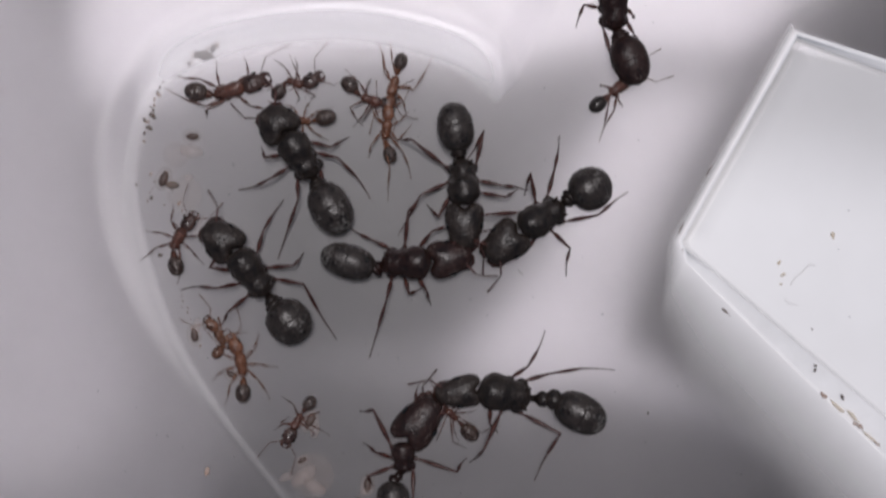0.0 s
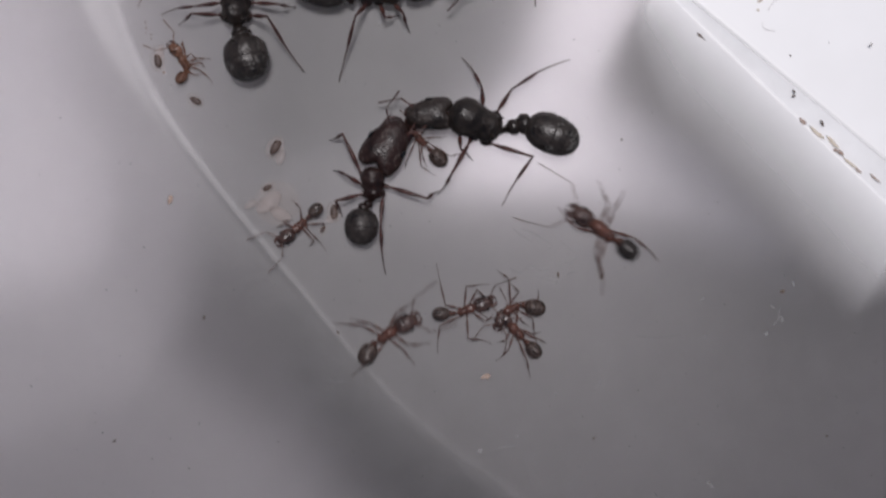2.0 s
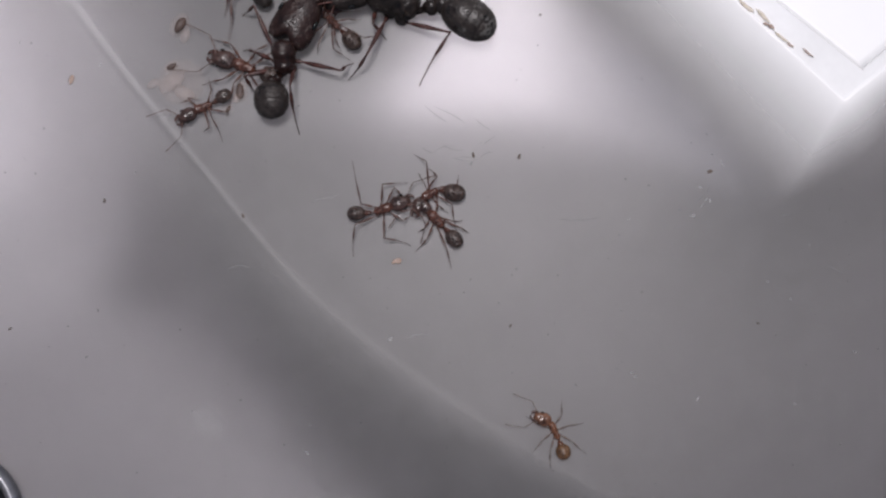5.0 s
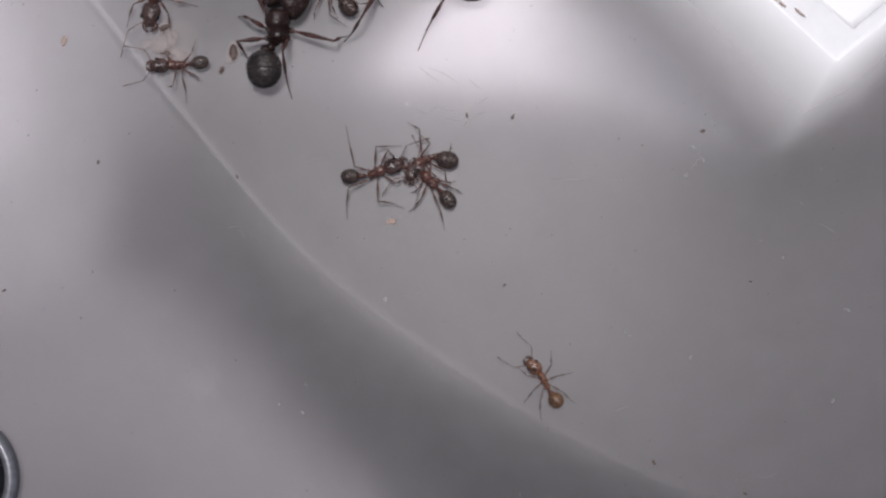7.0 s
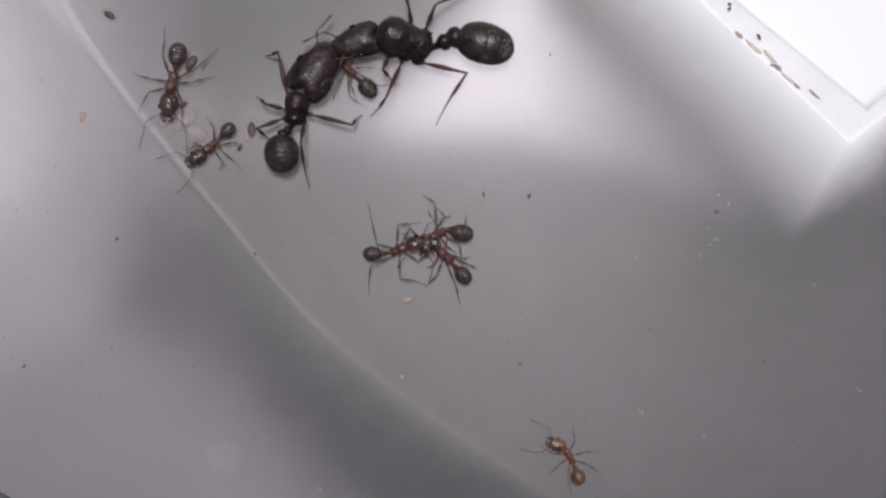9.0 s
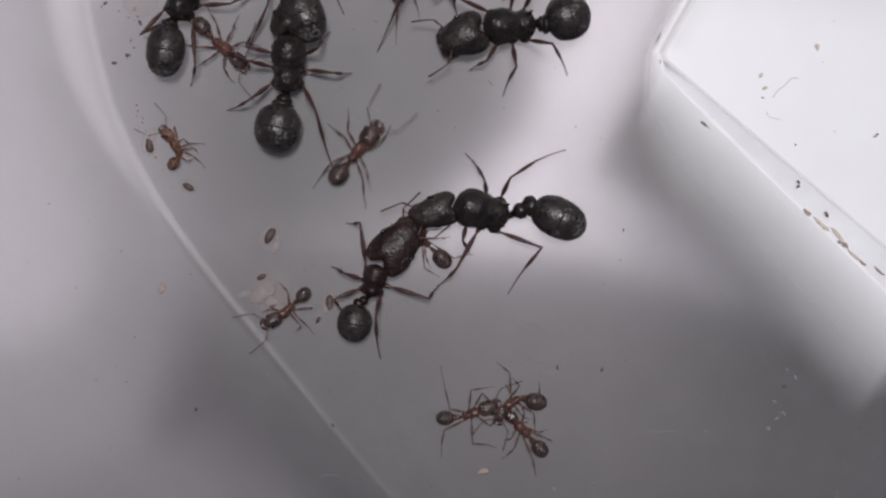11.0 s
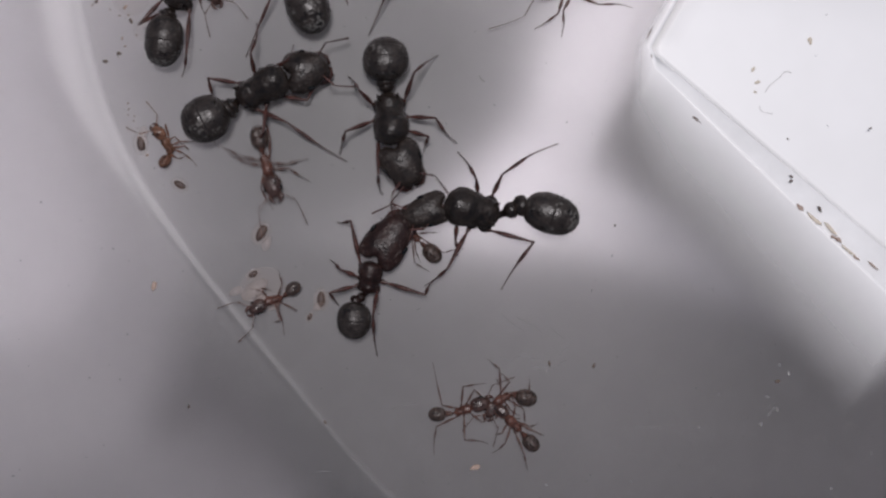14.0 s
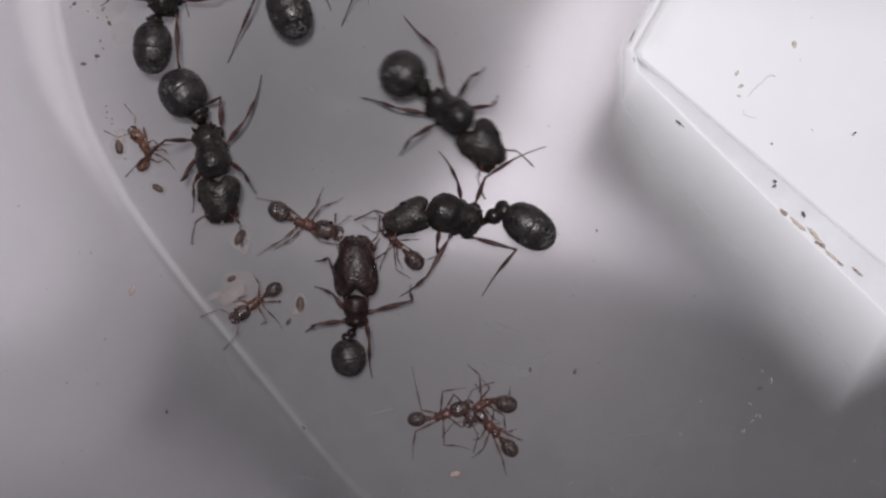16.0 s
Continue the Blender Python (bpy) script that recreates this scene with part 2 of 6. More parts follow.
PAD = [(19.4, 24.5), (12.95, 13.1), (13.3, 11.95), (26.2, -0.75), (37.5, 8.2), (31.6, 22.3), (24.5, 22.9)]
PAD_FLOOR = [(19.55, 24.2), (13.18, 13.12), (13.3, 12.75), (27.2, 0.95), (36.5, 8.6), (31.2, 21.6), (24.6, 22.3)]


def smooth_loop(points, keep, steps=14):
    """A soft closed line through the points, sharp at those in keep."""
    n, line = len(points), []
    p = [Vector(q) for q in points]
    for i in range(n):
        a, b, c, d = p[i - 1], p[i], p[(i + 1) % n], p[(i + 2) % n]
        if i in keep:
            a = b + (b - c)
        if (i + 1) % n in keep:
            d = c + (c - b)
        for k in range(steps):
            t = k / steps
            line.append(0.5 * (2 * b + (c - a) * t + (2 * a - 5 * b + 4 * c - d) * t * t + (3 * b - a - 3 * c + d) * t ** 3))
    return np.array([tuple(q) for q in line])


def signed(X, Y, loop):
    """Distance to a closed line, positive inside."""
    best, inside = np.full(X.shape, 1e9), np.zeros(X.shape, bool)
    for (x0, y0), (x1, y1) in zip(loop, np.roll(loop, -1, axis=0)):
        dx, dy = x1 - x0, y1 - y0
        t = np.clip(((X - x0) * dx + (Y - y0) * dy) / (dx * dx + dy * dy + 1e-12), 0, 1)
        best = np.minimum(best, (X - x0 - t * dx) ** 2 + (Y - y0 - t * dy) ** 2)
        cross = ((y0 > Y) != (y1 > Y)) & (X < (x1 - x0) * (Y - y0) / (y1 - y0 + 1e-12) + x0)
        inside ^= cross
    return np.where(inside, 1, -1) * np.sqrt(best)


def ease(a, b, v):
    t = np.clip((v - a) / (b - a), 0, 1)
    return t * t * (3 - 2 * t)


def floor_height(X, Y):
    s = -signed(X, Y, smooth_loop(OUTLINE, (0, 25)))
    d = signed(X, Y, np.array(PAD))
    upper = ease(2, 14, Y)
    crown = ease(14, 20, Y)
    z = (0.012 + 0.26 * upper + 0.35 * crown) * ease(-0.3, 0.5 + 1.6 * upper, s) - 0.4 * ease(0.5, 9.0, s)
    z = z + (0.004 + 0.028 * ease(-12, 3, Y)) * np.exp(-((s - 0.12) / 0.11) ** 2)
    z = z - 2.2 * ease(0.02, 0.30, d) + 0.02 * np.exp(-((d + 0.5) / 0.6) ** 2)
    return z


def build_floor():
    xs = np.concatenate([np.linspace(-120, -20, 24, endpoint=False), np.arange(-20, 36, 0.16), np.linspace(36, 120, 22)])
    ys = np.concatenate([np.linspace(-120, -27, 24, endpoint=False), np.arange(-27, 29, 0.16), np.linspace(29, 120, 22)])
    X, Y = np.meshgrid(xs, ys)
    Z = floor_height(X, Y)
    n, m = X.shape
    idx = np.arange(n * m).reshape(n, m)
    quads = np.stack([idx[:-1, :-1], idx[:-1, 1:], idx[1:, 1:], idx[1:, :-1]], -1).reshape(-1, 4)
    me = bpy.data.meshes.new("floor")
    me.from_pydata(np.stack([X, Y, Z], -1).reshape(-1, 3) * MM, [], quads.tolist())
    me.polygons.foreach_set("use_smooth", np.ones(len(me.polygons), bool))
    me.materials.append(PLASTIC)
    me.update()
    ob = new("floor", me)
    ob.visible_shadow = False
    tagged(ob, "milky white moulded plastic tray floor with a curved rim", "tray floor", kind="structure")


build_floor()

DEEP = 36.0  # from the tray floor down to the table


def slab(name, corners, top, thick, mat, label, category, kind=""):
    bm = bmesh.new()
    low = [bm.verts.new((x, y, top - thick)) for x, y in corners]
    high = [bm.verts.new((x, y, top)) for x, y in corners]
    bm.faces.new(high)
    bm.faces.new(low[::-1])
    for k in range(len(corners)):
        n = (k + 1) % len(corners)
        bm.faces.new((low[k], low[n], high[n], high[k]))
    me = finish(bm, name, mat)
    for p in me.polygons:
        p.use_smooth = False
    return tagged(new(name, me), label, category, kind=kind)


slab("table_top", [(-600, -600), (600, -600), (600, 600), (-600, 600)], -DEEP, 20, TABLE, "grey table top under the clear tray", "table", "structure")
# unseen sheets added under the tray to imitate light and dark floor patches
slab("faint_lit_sheet", [(-90, 90), (23.8, 90), (23.2, 26.5), (17.2, 16.6), (14, 8.3), (12.9, 4.9), (-1.4, 3.0), (-11.2, 3.2), (-16.1, -3.0), (-20, -8.6), (-27.7, -13), (-90, -15.2)], -DEEP + 0.1, 0.1, FAINTLITPATCH,
     "pale grey sheet standing in for faint light on the tray floor", "paper")
slab("bright_lit_sheet", [(7.9, 12.4), (13.9, 9), (19.4, 9), (27, 3.5), (28, -2.4), (19.5, 1.0), (10.7, 3.6), (1.0, 3.4), (1.6, 5.8)], -DEEP + 0.22, 0.1, LITPATCH,
     "white sheet standing in for the bright light patch on the floor", "paper")
slab("soft_lit_sheet", [(0.8, 3.0), (-4.6, 3.2), (-9.7, 3.9), (-6.9, 6.1), (1.4, 6.5)], -DEEP + 0.22, 0.1, SOFTLITPATCH,
     "light grey sheet standing in for soft light on the floor", "paper")
slab("lit_patch_left", [(-90, 90), (-26, 90), (-26, 28.5), (-25, 14), (-21.5, 3.9), (-22.0, 0.4), (-25, -2.6), (-31, -4), (-90, -4)], -DEEP + 0.34, 0.1, LEFTLITPATCH,
     "off-white sheet standing in for light on the left floor", "paper")
slab("lit_patch_half", [(-60, 80), (-22.5, 80), (-21.5, 28.5), (-20, 14), (-16.5, 3.9), (-16.5, -5.5), (-20, -10.6), (-29.7, -15), (-60, -17)], -DEEP + 0.22, 0.1, HALFLITPATCH,
     "grey sheet standing in for half-light beside the left patch", "paper")
slab("lit_patch_upper", [(8.3, 12.7), (14, 9.1), (17, 16.6), (21.6, 25.9), (14, 25.4), (9.6, 18.8)], -DEEP + 0.22, 0.1, UPPERLITPATCH,
     "soft white sheet standing in for light beside the panel", "paper")
slab("lit_patch_top", [(-90, 89), (-31, 44), (-26.5, 23.5), (-16, 26.5), (-4.7, 28.3), (5.2, 27.2), (11.8, 28.7), (22.7, 28.1), (65.5, 66), (32.6, 89)], -DEEP + 0.34, 0.1, TOPLITPATCH,
     "bright sheet standing in for light along the upper rim", "paper")
slab("shade_sheet", [(2.2, 6.6), (-6.9, 6.4), (-12.2, 6.8), (-14.0, 13.3), (-12.0, 22.5), (-8.5, 25.5), (0.5, 25.5), (6.3, 19.2), (7.6, 12.5)], -DEEP + 0.22, 0.1, SHADEPATCH,
     "near-black sheet standing in for shade around the ants", "paper")
slab("dim_lit_sheet", [(-27.7, -13.2), (-19.8, -8.9), (-13.9, -9.5), (-7.1, -14.5), (2.7, -24.8), (6.3, -43.6), (-22.2, -90), (-90, -90), (-90, -15.5)], -DEEP + 0.1, 0.1, DIMLITPATCH, "mid grey sheet standing in for dim light at the lower left", "card")


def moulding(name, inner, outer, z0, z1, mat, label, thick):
    """A sloping sheet under the tray between two lines, added as shade, as dense as thick(across, along) says."""
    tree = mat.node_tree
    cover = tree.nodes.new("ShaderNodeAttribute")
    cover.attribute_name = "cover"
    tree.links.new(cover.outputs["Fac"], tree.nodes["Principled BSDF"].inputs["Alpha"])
    bm = bmesh.new()
    layer = bm.verts.layers.float.new("cover")
    rows = []
    last = len(inner) - 1
    for lift in (0.0, -0.8):
        for k in range(13):
            t = k / 12
            rows.append([bm.verts.new((a[0] + (b[0] - a[0]) * t, a[1] + (b[1] - a[1]) * t, z0 + (z1 - z0) * t + lift)) for a, b in zip(inner, outer)])
            for n, v in enumerate(rows[-1]):
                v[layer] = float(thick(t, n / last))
    order = rows[:13] + rows[:12:-1]
    for p, q in zip(order, order[1:] + order[:1]):
        for n in range(len(p) - 1):
            bm.faces.new((p[n], p[n + 1], q[n + 1], q[n]))
    bm.faces.new([r[0] for r in order])
    bm.faces.new([r[-1] for r in order][::-1])
    tagged(new(name, finish(bm, name, mat)), label, "moulding", kind="structure").visible_shadow = False


def offset(line, far):
    """The line moved sideways, by as much as far gives at each of its points."""
    out = []
    for k, p in enumerate(line):
        a, b = Vector(line[max(0, k - 1)]), Vector(line[min(len(line) - 1, k + 1)])
        way = (b - a).normalized()
        out.append((p[0] + way.y * far[k], p[1] - way.x * far[k]))
    return out


# added dark sheet that imitates the shade just outside the rim
RIMSHADELINE = [(-10.9, 2.3), (-8.4, -0.6), (-5.9, -3.8), (-3.2, -6.9), (-0.8, -9.7), (2.1, -12.3), (5.0, -14.6), (8.8, -17.2), (12.4, -19.2), (18.9, -22.1), (27.0, -23.6)]
moulding("rim_shade_sheet", RIMSHADELINE, offset(RIMSHADELINE, [1, 3, 5.2, 7.6, 9.6, 11, 12, 12.5, 13, 13, 13]), -1.6, -33.0, RIMSHADE, "dark fading sheet standing in for shade outside the curved rim",
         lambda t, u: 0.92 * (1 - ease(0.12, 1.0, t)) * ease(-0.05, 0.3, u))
# added grey sheet: puts the dark band of shade beside the panel
moulding("panel_shade_sheet", [(13.2, 12.8), (13.0, 12.4), (13.2, 11.9), (15.0, 10.1), (18.0, 7.2), (21.5, 3.8), (26.3, -0.8), (37.0, 7.6)],
         [(11.6, 12.6), (10.9, 9.6), (10.1, 6.6), (12.0, 5.6), (15.0, 3.9), (18.6, 0.7), (23.6, -5.4), (45.0, -2.0)], -5.0, -9.0, PANELSHADE, "grey fading sheet standing in for the panel's shade on the floor",
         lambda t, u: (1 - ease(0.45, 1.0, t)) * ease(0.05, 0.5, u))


def tray_wall(name, x0, y0, x1, y1):
    slab(name, [(x0, y0), (x1, y0), (x1, y1), (x0, y1)], 12.0, 48.0, WALLPAINT, "white plastic side wall of the tray", "tray wall", "structure")


tray_wall("wall_north", -123, 120.2, 123, 123)
tray_wall("wall_south", -123, -123, 123, -120.2)
tray_wall("wall_east", 120.2, -120, 123, 120)
tray_wall("wall_west", -123, -120, -120.2, 120)


def build_pad():
    """The flush white panel, the pale strip round it with its rounded crest, and the fine dark gap between them."""
    mid = Vector((24.5, 12.0))

    def shell(profile, cap):
        bm = bmesh.new()
        loops = []
        for base, grow, z in profile:
            loop = []
            for k, c in enumerate(base):
                a, b = Vector(c), Vector(base[(k + 1) % len(base)])
                for t in range(8):
                    p = mid + (a.lerp(b, t / 8) - mid) * grow
                    loop.append(bm.verts.new((p.x, p.y, z)))
            loops.append(loop)
        for p, q in zip(loops, loops[1:]):
            for k in range(len(p)):
                n = (k + 1) % len(p)
                bm.faces.new((p[k], p[n], q[n], q[k]))
        if cap:
            bm.faces.new(loops[-1])
        return bm

    tree = PADPLASTIC.node_tree
    cover = tree.nodes.new("ShaderNodeAttribute")
    cover.attribute_name = "cover"
    tree.links.new(cover.outputs["Fac"], tree.nodes["Principled BSDF"].inputs["Alpha"])
    top = bmesh.new()
    layer = top.verts.layers.float.new("cover")
    loops = []
    for grow, z in [(0.9999, -0.8), (0.9999, -0.34)] + [(0.9995 - k / 24, -0.30) for k in range(24)]:
        loop = []
        for k, c in enumerate(PAD_FLOOR):
            a, b = Vector(c), Vector(PAD_FLOOR[(k + 1) % len(PAD_FLOOR)])
            for t in range(16):
                p = mid + (a.lerp(b, t / 16) - mid) * grow
                v = top.verts.new((p.x, p.y, z))
                # cover falls along one edge; at the upper end it imitates shade
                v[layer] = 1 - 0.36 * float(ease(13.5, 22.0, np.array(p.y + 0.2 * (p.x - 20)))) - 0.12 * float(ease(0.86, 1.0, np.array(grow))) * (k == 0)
                loop.append(v)
        loops.append(loop)
    for p, q in zip(loops, loops[1:]):
        for k in range(len(p)):
            n = (k + 1) % len(p)
            top.faces.new((p[k], p[n], q[n], q[k]))
    top.faces.new(loops[-1])
    panel = tagged(new("panel", finish(top, "panel", PADPLASTIC)), "white plastic panel set in the tray floor, faded at one end as shade", "panel", kind="structure")
    crest = shell(((PAD, 1.008, -0.3), (PAD, 1.006, 0.0), (PAD, 1.002, 0.022), (PAD, 0.995, 0.02), (PAD, 0.989, 0.0), (PAD, 0.984, -0.03)), False)
    part("crest", finish(crest, "crest", RIMPLASTIC), panel, None, "rounded glossy white edge round the panel")
    strip = shell(((PAD, 0.984, -0.03), (PAD_FLOOR, 1.018, -0.14), (PAD_FLOOR, 1.006, -0.23), (PAD_FLOOR, 1.0004, -0.30), (PAD_FLOOR, 1.0, -0.9)), False)
    part("strip", finish(strip, "strip", STRIPPLASTIC), panel, None, "pale grey translucent bevel down to the panel")


build_pad()


def build_edge_glow():
    """The soft glow round the panel, put into one white sheet that fades out over the clear floor."""
    tree = EDGEGLOW.node_tree
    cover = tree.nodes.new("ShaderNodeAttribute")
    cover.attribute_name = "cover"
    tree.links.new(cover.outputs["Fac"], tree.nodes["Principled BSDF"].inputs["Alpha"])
    bm = bmesh.new()
    layer = bm.verts.layers.float.new("cover")
    loops = []
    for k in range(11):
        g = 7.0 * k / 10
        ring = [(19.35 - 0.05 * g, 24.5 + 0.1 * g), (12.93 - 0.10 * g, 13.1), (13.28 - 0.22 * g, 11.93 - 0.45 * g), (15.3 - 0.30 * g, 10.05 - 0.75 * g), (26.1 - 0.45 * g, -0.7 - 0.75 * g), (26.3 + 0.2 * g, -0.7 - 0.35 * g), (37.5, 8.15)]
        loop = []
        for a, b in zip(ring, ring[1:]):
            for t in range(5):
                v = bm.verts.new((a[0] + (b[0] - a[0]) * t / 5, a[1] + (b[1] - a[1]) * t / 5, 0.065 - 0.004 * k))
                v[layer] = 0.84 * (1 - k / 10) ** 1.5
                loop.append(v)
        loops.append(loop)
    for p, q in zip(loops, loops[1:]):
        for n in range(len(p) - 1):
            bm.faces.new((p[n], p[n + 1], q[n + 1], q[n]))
    ob = tagged(new("collar", finish(bm, "collar", EDGEGLOW)), "white fading sheet standing in for the glow round the panel", "collar", kind="structure")
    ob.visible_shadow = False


build_edge_glow()

def build_rim():
    """The milky raised bead along the curved rim: broad and glossy round the crown, a thin line along the lower edge."""
    tree = BEAD.node_tree
    line = smooth_loop(OUTLINE, (0, 25))[:14 * 18]
    cover = tree.nodes.new("ShaderNodeAttribute")
    cover.attribute_name = "cover"
    tree.links.new(cover.outputs["Fac"], tree.nodes["Principled BSDF"].inputs["Alpha"])
    way = np.gradient(line, axis=0)
    way /= np.linalg.norm(way, axis=1)[:, None]
    crown, upper = ease(19.0, 23.5, line[:, 1])[:, None], ease(-4.0, 12.0, line[:, 1])[:, None]
    t = np.linspace(0, 1, 9)[None, :]
    lower = ease(-13.0, -2.0, line[:, 1])[:, None]
    d = (0.15 + 0.50 * upper + 0.9 * crown) * (2.2 * t - 0.7)
    X, Y = line[:, :1] + way[:, 1:] * d, line[:, 1:] - way[:, :1] * d
    Z = 0.03 + floor_height(X, Y) + (0.03 + 0.22 * upper + 0.25 * crown) * np.sin(np.pi * t) ** 2
    C = (0.008 + 0.026 * lower + 0.036 * upper + 0.34 * crown) * np.sin(np.pi * t ** 0.6).clip(0, 1) ** 1.5
    bm = bmesh.new()
    layer = bm.verts.layers.float.new("cover")
    loops = []
    for k in range(len(line)):
        loops.append([bm.verts.new((X[k, n], Y[k, n], Z[k, n])) for n in range(9)])
        for n in range(9):
            loops[-1][n][layer] = C[k, n]
    for p, q in zip(loops, loops[1:]):
        for n in range(8):
            bm.faces.new((p[n], p[n + 1], q[n + 1], q[n]))
    ob = tagged(new("rim", finish(bm, "rim", BEAD)), "milky raised bead along the tray's curved rim", "rim", kind="structure")
    ob.visible_shadow = False


build_rim()

# ---- ants ----
STYLES = {
    #            head       thorax     waist      gaster   legs       head w, thorax w, gaster w (of their lengths), body height
    "major": (BLACK, BLACK, BLACK, GLOSS, LEGDARK, 1.02, 0.74, 0.90, 0.95),
    "redmajor": (DARKRED, DARKRED, DARKRED, GLOSS, LEGDARK, 0.86, 0.70, 0.80, 0.95),
    "rustmajor": (DARKRED, DARKRED, DARKRED, DARKRED, LEGDARK, 0.86, 0.70, 0.72, 0.95),
    "small": (BROWNHEAD, BROWN, BROWN, DUSK, BROWNLEG, 0.80, 0.58, 0.80, 0.42),
    "smalldark": (BROWNHEAD, BROWN, BROWN, GLOSS, BROWNLEG, 0.80, 0.58, 0.78, 0.42),
    "orange": (ORANGE, ORANGE, ORANGE, DUSK, ORANGELEG, 0.80, 0.58, 0.78, 0.42),
    "curled": (FADED, FADED, FADED, FADED, ORANGELEG, 0.80, 0.58, 0.78, 0.42),
    "amber": (FADED, ORANGE, ORANGE, PALE, AMBERLEG, 0.80, 0.42, 0.95, 0.42),
}
HIPS = {"1": 0.24, "2": -0.04, "3": -0.30}
MOVING = []
count = [0]


def head_mesh(length, wide, big, mat, seed):
    bm = bmesh.new()
    high = wide * 0.72
    ball(bm, egg(length * 1.02, wide, high, fat=-0.27 if big else -0.10, notch=0.30 if big else 0.06, square=0.52 if big else 0.88, x0=(-0.02 if big else -0.06) * length), 36 if big else 22, 24 if big else 14)
    uneven(bm, wide, 0.020 if big else 0.02, seed)
    # the shield over the jaws
    rings(bm, [(length * 0.80, 0, -high * 0.05, wide * 0.34, high * 0.22), (length * 0.95, 0, -high * 0.08, wide * 0.30, high * 0.15),
               (length * 1.02, 0, -high * 0.1, wide * 0.18, high * 0.08)], 10)
    hairs(bm, 26 if big else 8, lambda r: (lambda a, b: (Vector((length * (0.5 + 0.45 * math.cos(a)), wide * 0.47 * math.sin(a) * b, high * 0.5 * math.sqrt(max(0, 1 - b * b)) * 0.9)),
          Vector((length * (0.5 + 0.9 * math.cos(a)), wide * math.sin(a) * b, high))))(r.uniform(0, math.tau), r.uniform(0.3, 1)), length * 0.10, seed)
    return finish(bm, "head", mat)


def jaw_mesh(length, wide, side, mat, big):
    """A curved, toothed jaw; large heads carry theirs tucked under the shield."""
    bm = bmesh.new()
    k, low = (0.86, 0.20) if big else (1.0, 0.10)
    rings(bm, [(length * 0.84 * k, side * wide * 0.30, -wide * (low - 0.02), wide * 0.12, wide * 0.10), (length * 1.02 * k, side * wide * 0.30, -wide * low, wide * 0.12, wide * 0.09),
               (length * 1.16 * k, side * wide * 0.20, -wide * low, wide * 0.09, wide * 0.06), (length * 1.22 * k, side * wide * 0.04, -wide * low, wide * 0.03, wide * 0.03)], 9)
    return finish(bm, "mandible", mat)


def thorax_mesh(length, wide, mat, big, seed):
    """Three humps: broad shoulders, a saddle and a sloping rear with two blunt spines."""
    bm = bmesh.new()
    st = []
    for i in range(31):
        t = i / 30
        x = length * (0.5 - t)
        w = np.interp(t, [0, 0.05, 0.16, 0.34, 0.5, 0.62, 0.80, 0.94, 1.0], [0.18, 0.34, 0.45, 0.47, 0.41, 0.37, 0.37, 0.29, 0.15]) * wide
        h = np.interp(t, [0, 0.05, 0.2, 0.4, 0.52, 0.66, 0.82, 0.94, 1.0], [0.20, 0.36, 0.49, 0.49, 0.43, 0.40, 0.39, 0.29, 0.15]) * wide
        z = np.interp(t, [0, 0.25, 0.55, 1.0], [0.0, 0.08, -0.02, -0.12]) * wide
        st.append((x, 0, z, w, h))
    rings(bm, st, 24)
    uneven(bm, wide, 0.04, seed)
    for sgn in (-1, 1):
        rings(bm, [(-length * 0.36, sgn * wide * 0.20, wide * 0.10, wide * 0.08, wide * 0.08), (-length * 0.43, sgn * wide * 0.25, wide * 0.26, wide * 0.045, wide * 0.045),
                   (-length * 0.47, sgn * wide * 0.27, wide * 0.34, wide * 0.012, wide * 0.012)], 7)
        for f in HIPS.values():  # hip sockets
            ball(bm, lambda u, v, f=f, g=sgn: egg(wide * 0.34, wide * 0.30, wide * 0.42)(u, v) + Vector((length * f - wide * 0.17, g * wide * 0.30, -wide * 0.22)), 10, 7)
    hairs(bm, 22 if big else 6, lambda r: (lambda a, b: (Vector((a * length, b * wide * 0.3, wide * 0.40)), Vector((a * length, b * wide * 0.6, wide))))(r.uniform(-.4, .4), r.uniform(-1, 1)), length * 0.09, seed)
    return finish(bm, "thorax", mat)


def node_mesh(name, length, wide, high, mat, stalk=0.45):
    """One bead of the waist: a slender stalk over the given share of its length, then a rounded node."""
    bm = bmesh.new()
    st = [(0.08 * length, 0, -high * 0.12, wide * 0.20, high * 0.22), (-stalk * 0.5 * length, 0, -high * 0.10, wide * 0.19, high * 0.20), (-stalk * length, 0, -high * 0.05, wide * 0.24, high * 0.26)]
    for k in range(1, 9):
        a = math.pi * k / 9.5
        st.append((-length * (stalk + (1.04 - stalk) * (1 - math.cos(a)) / 2), 0, 0.0, wide * (0.20 + 0.30 * math.sin(a)), high * (0.22 + 0.30 * math.sin(a))))
    rings(bm, st, 14)
    uneven(bm, wide, 0.03, wide)
    return finish(bm, name, mat)


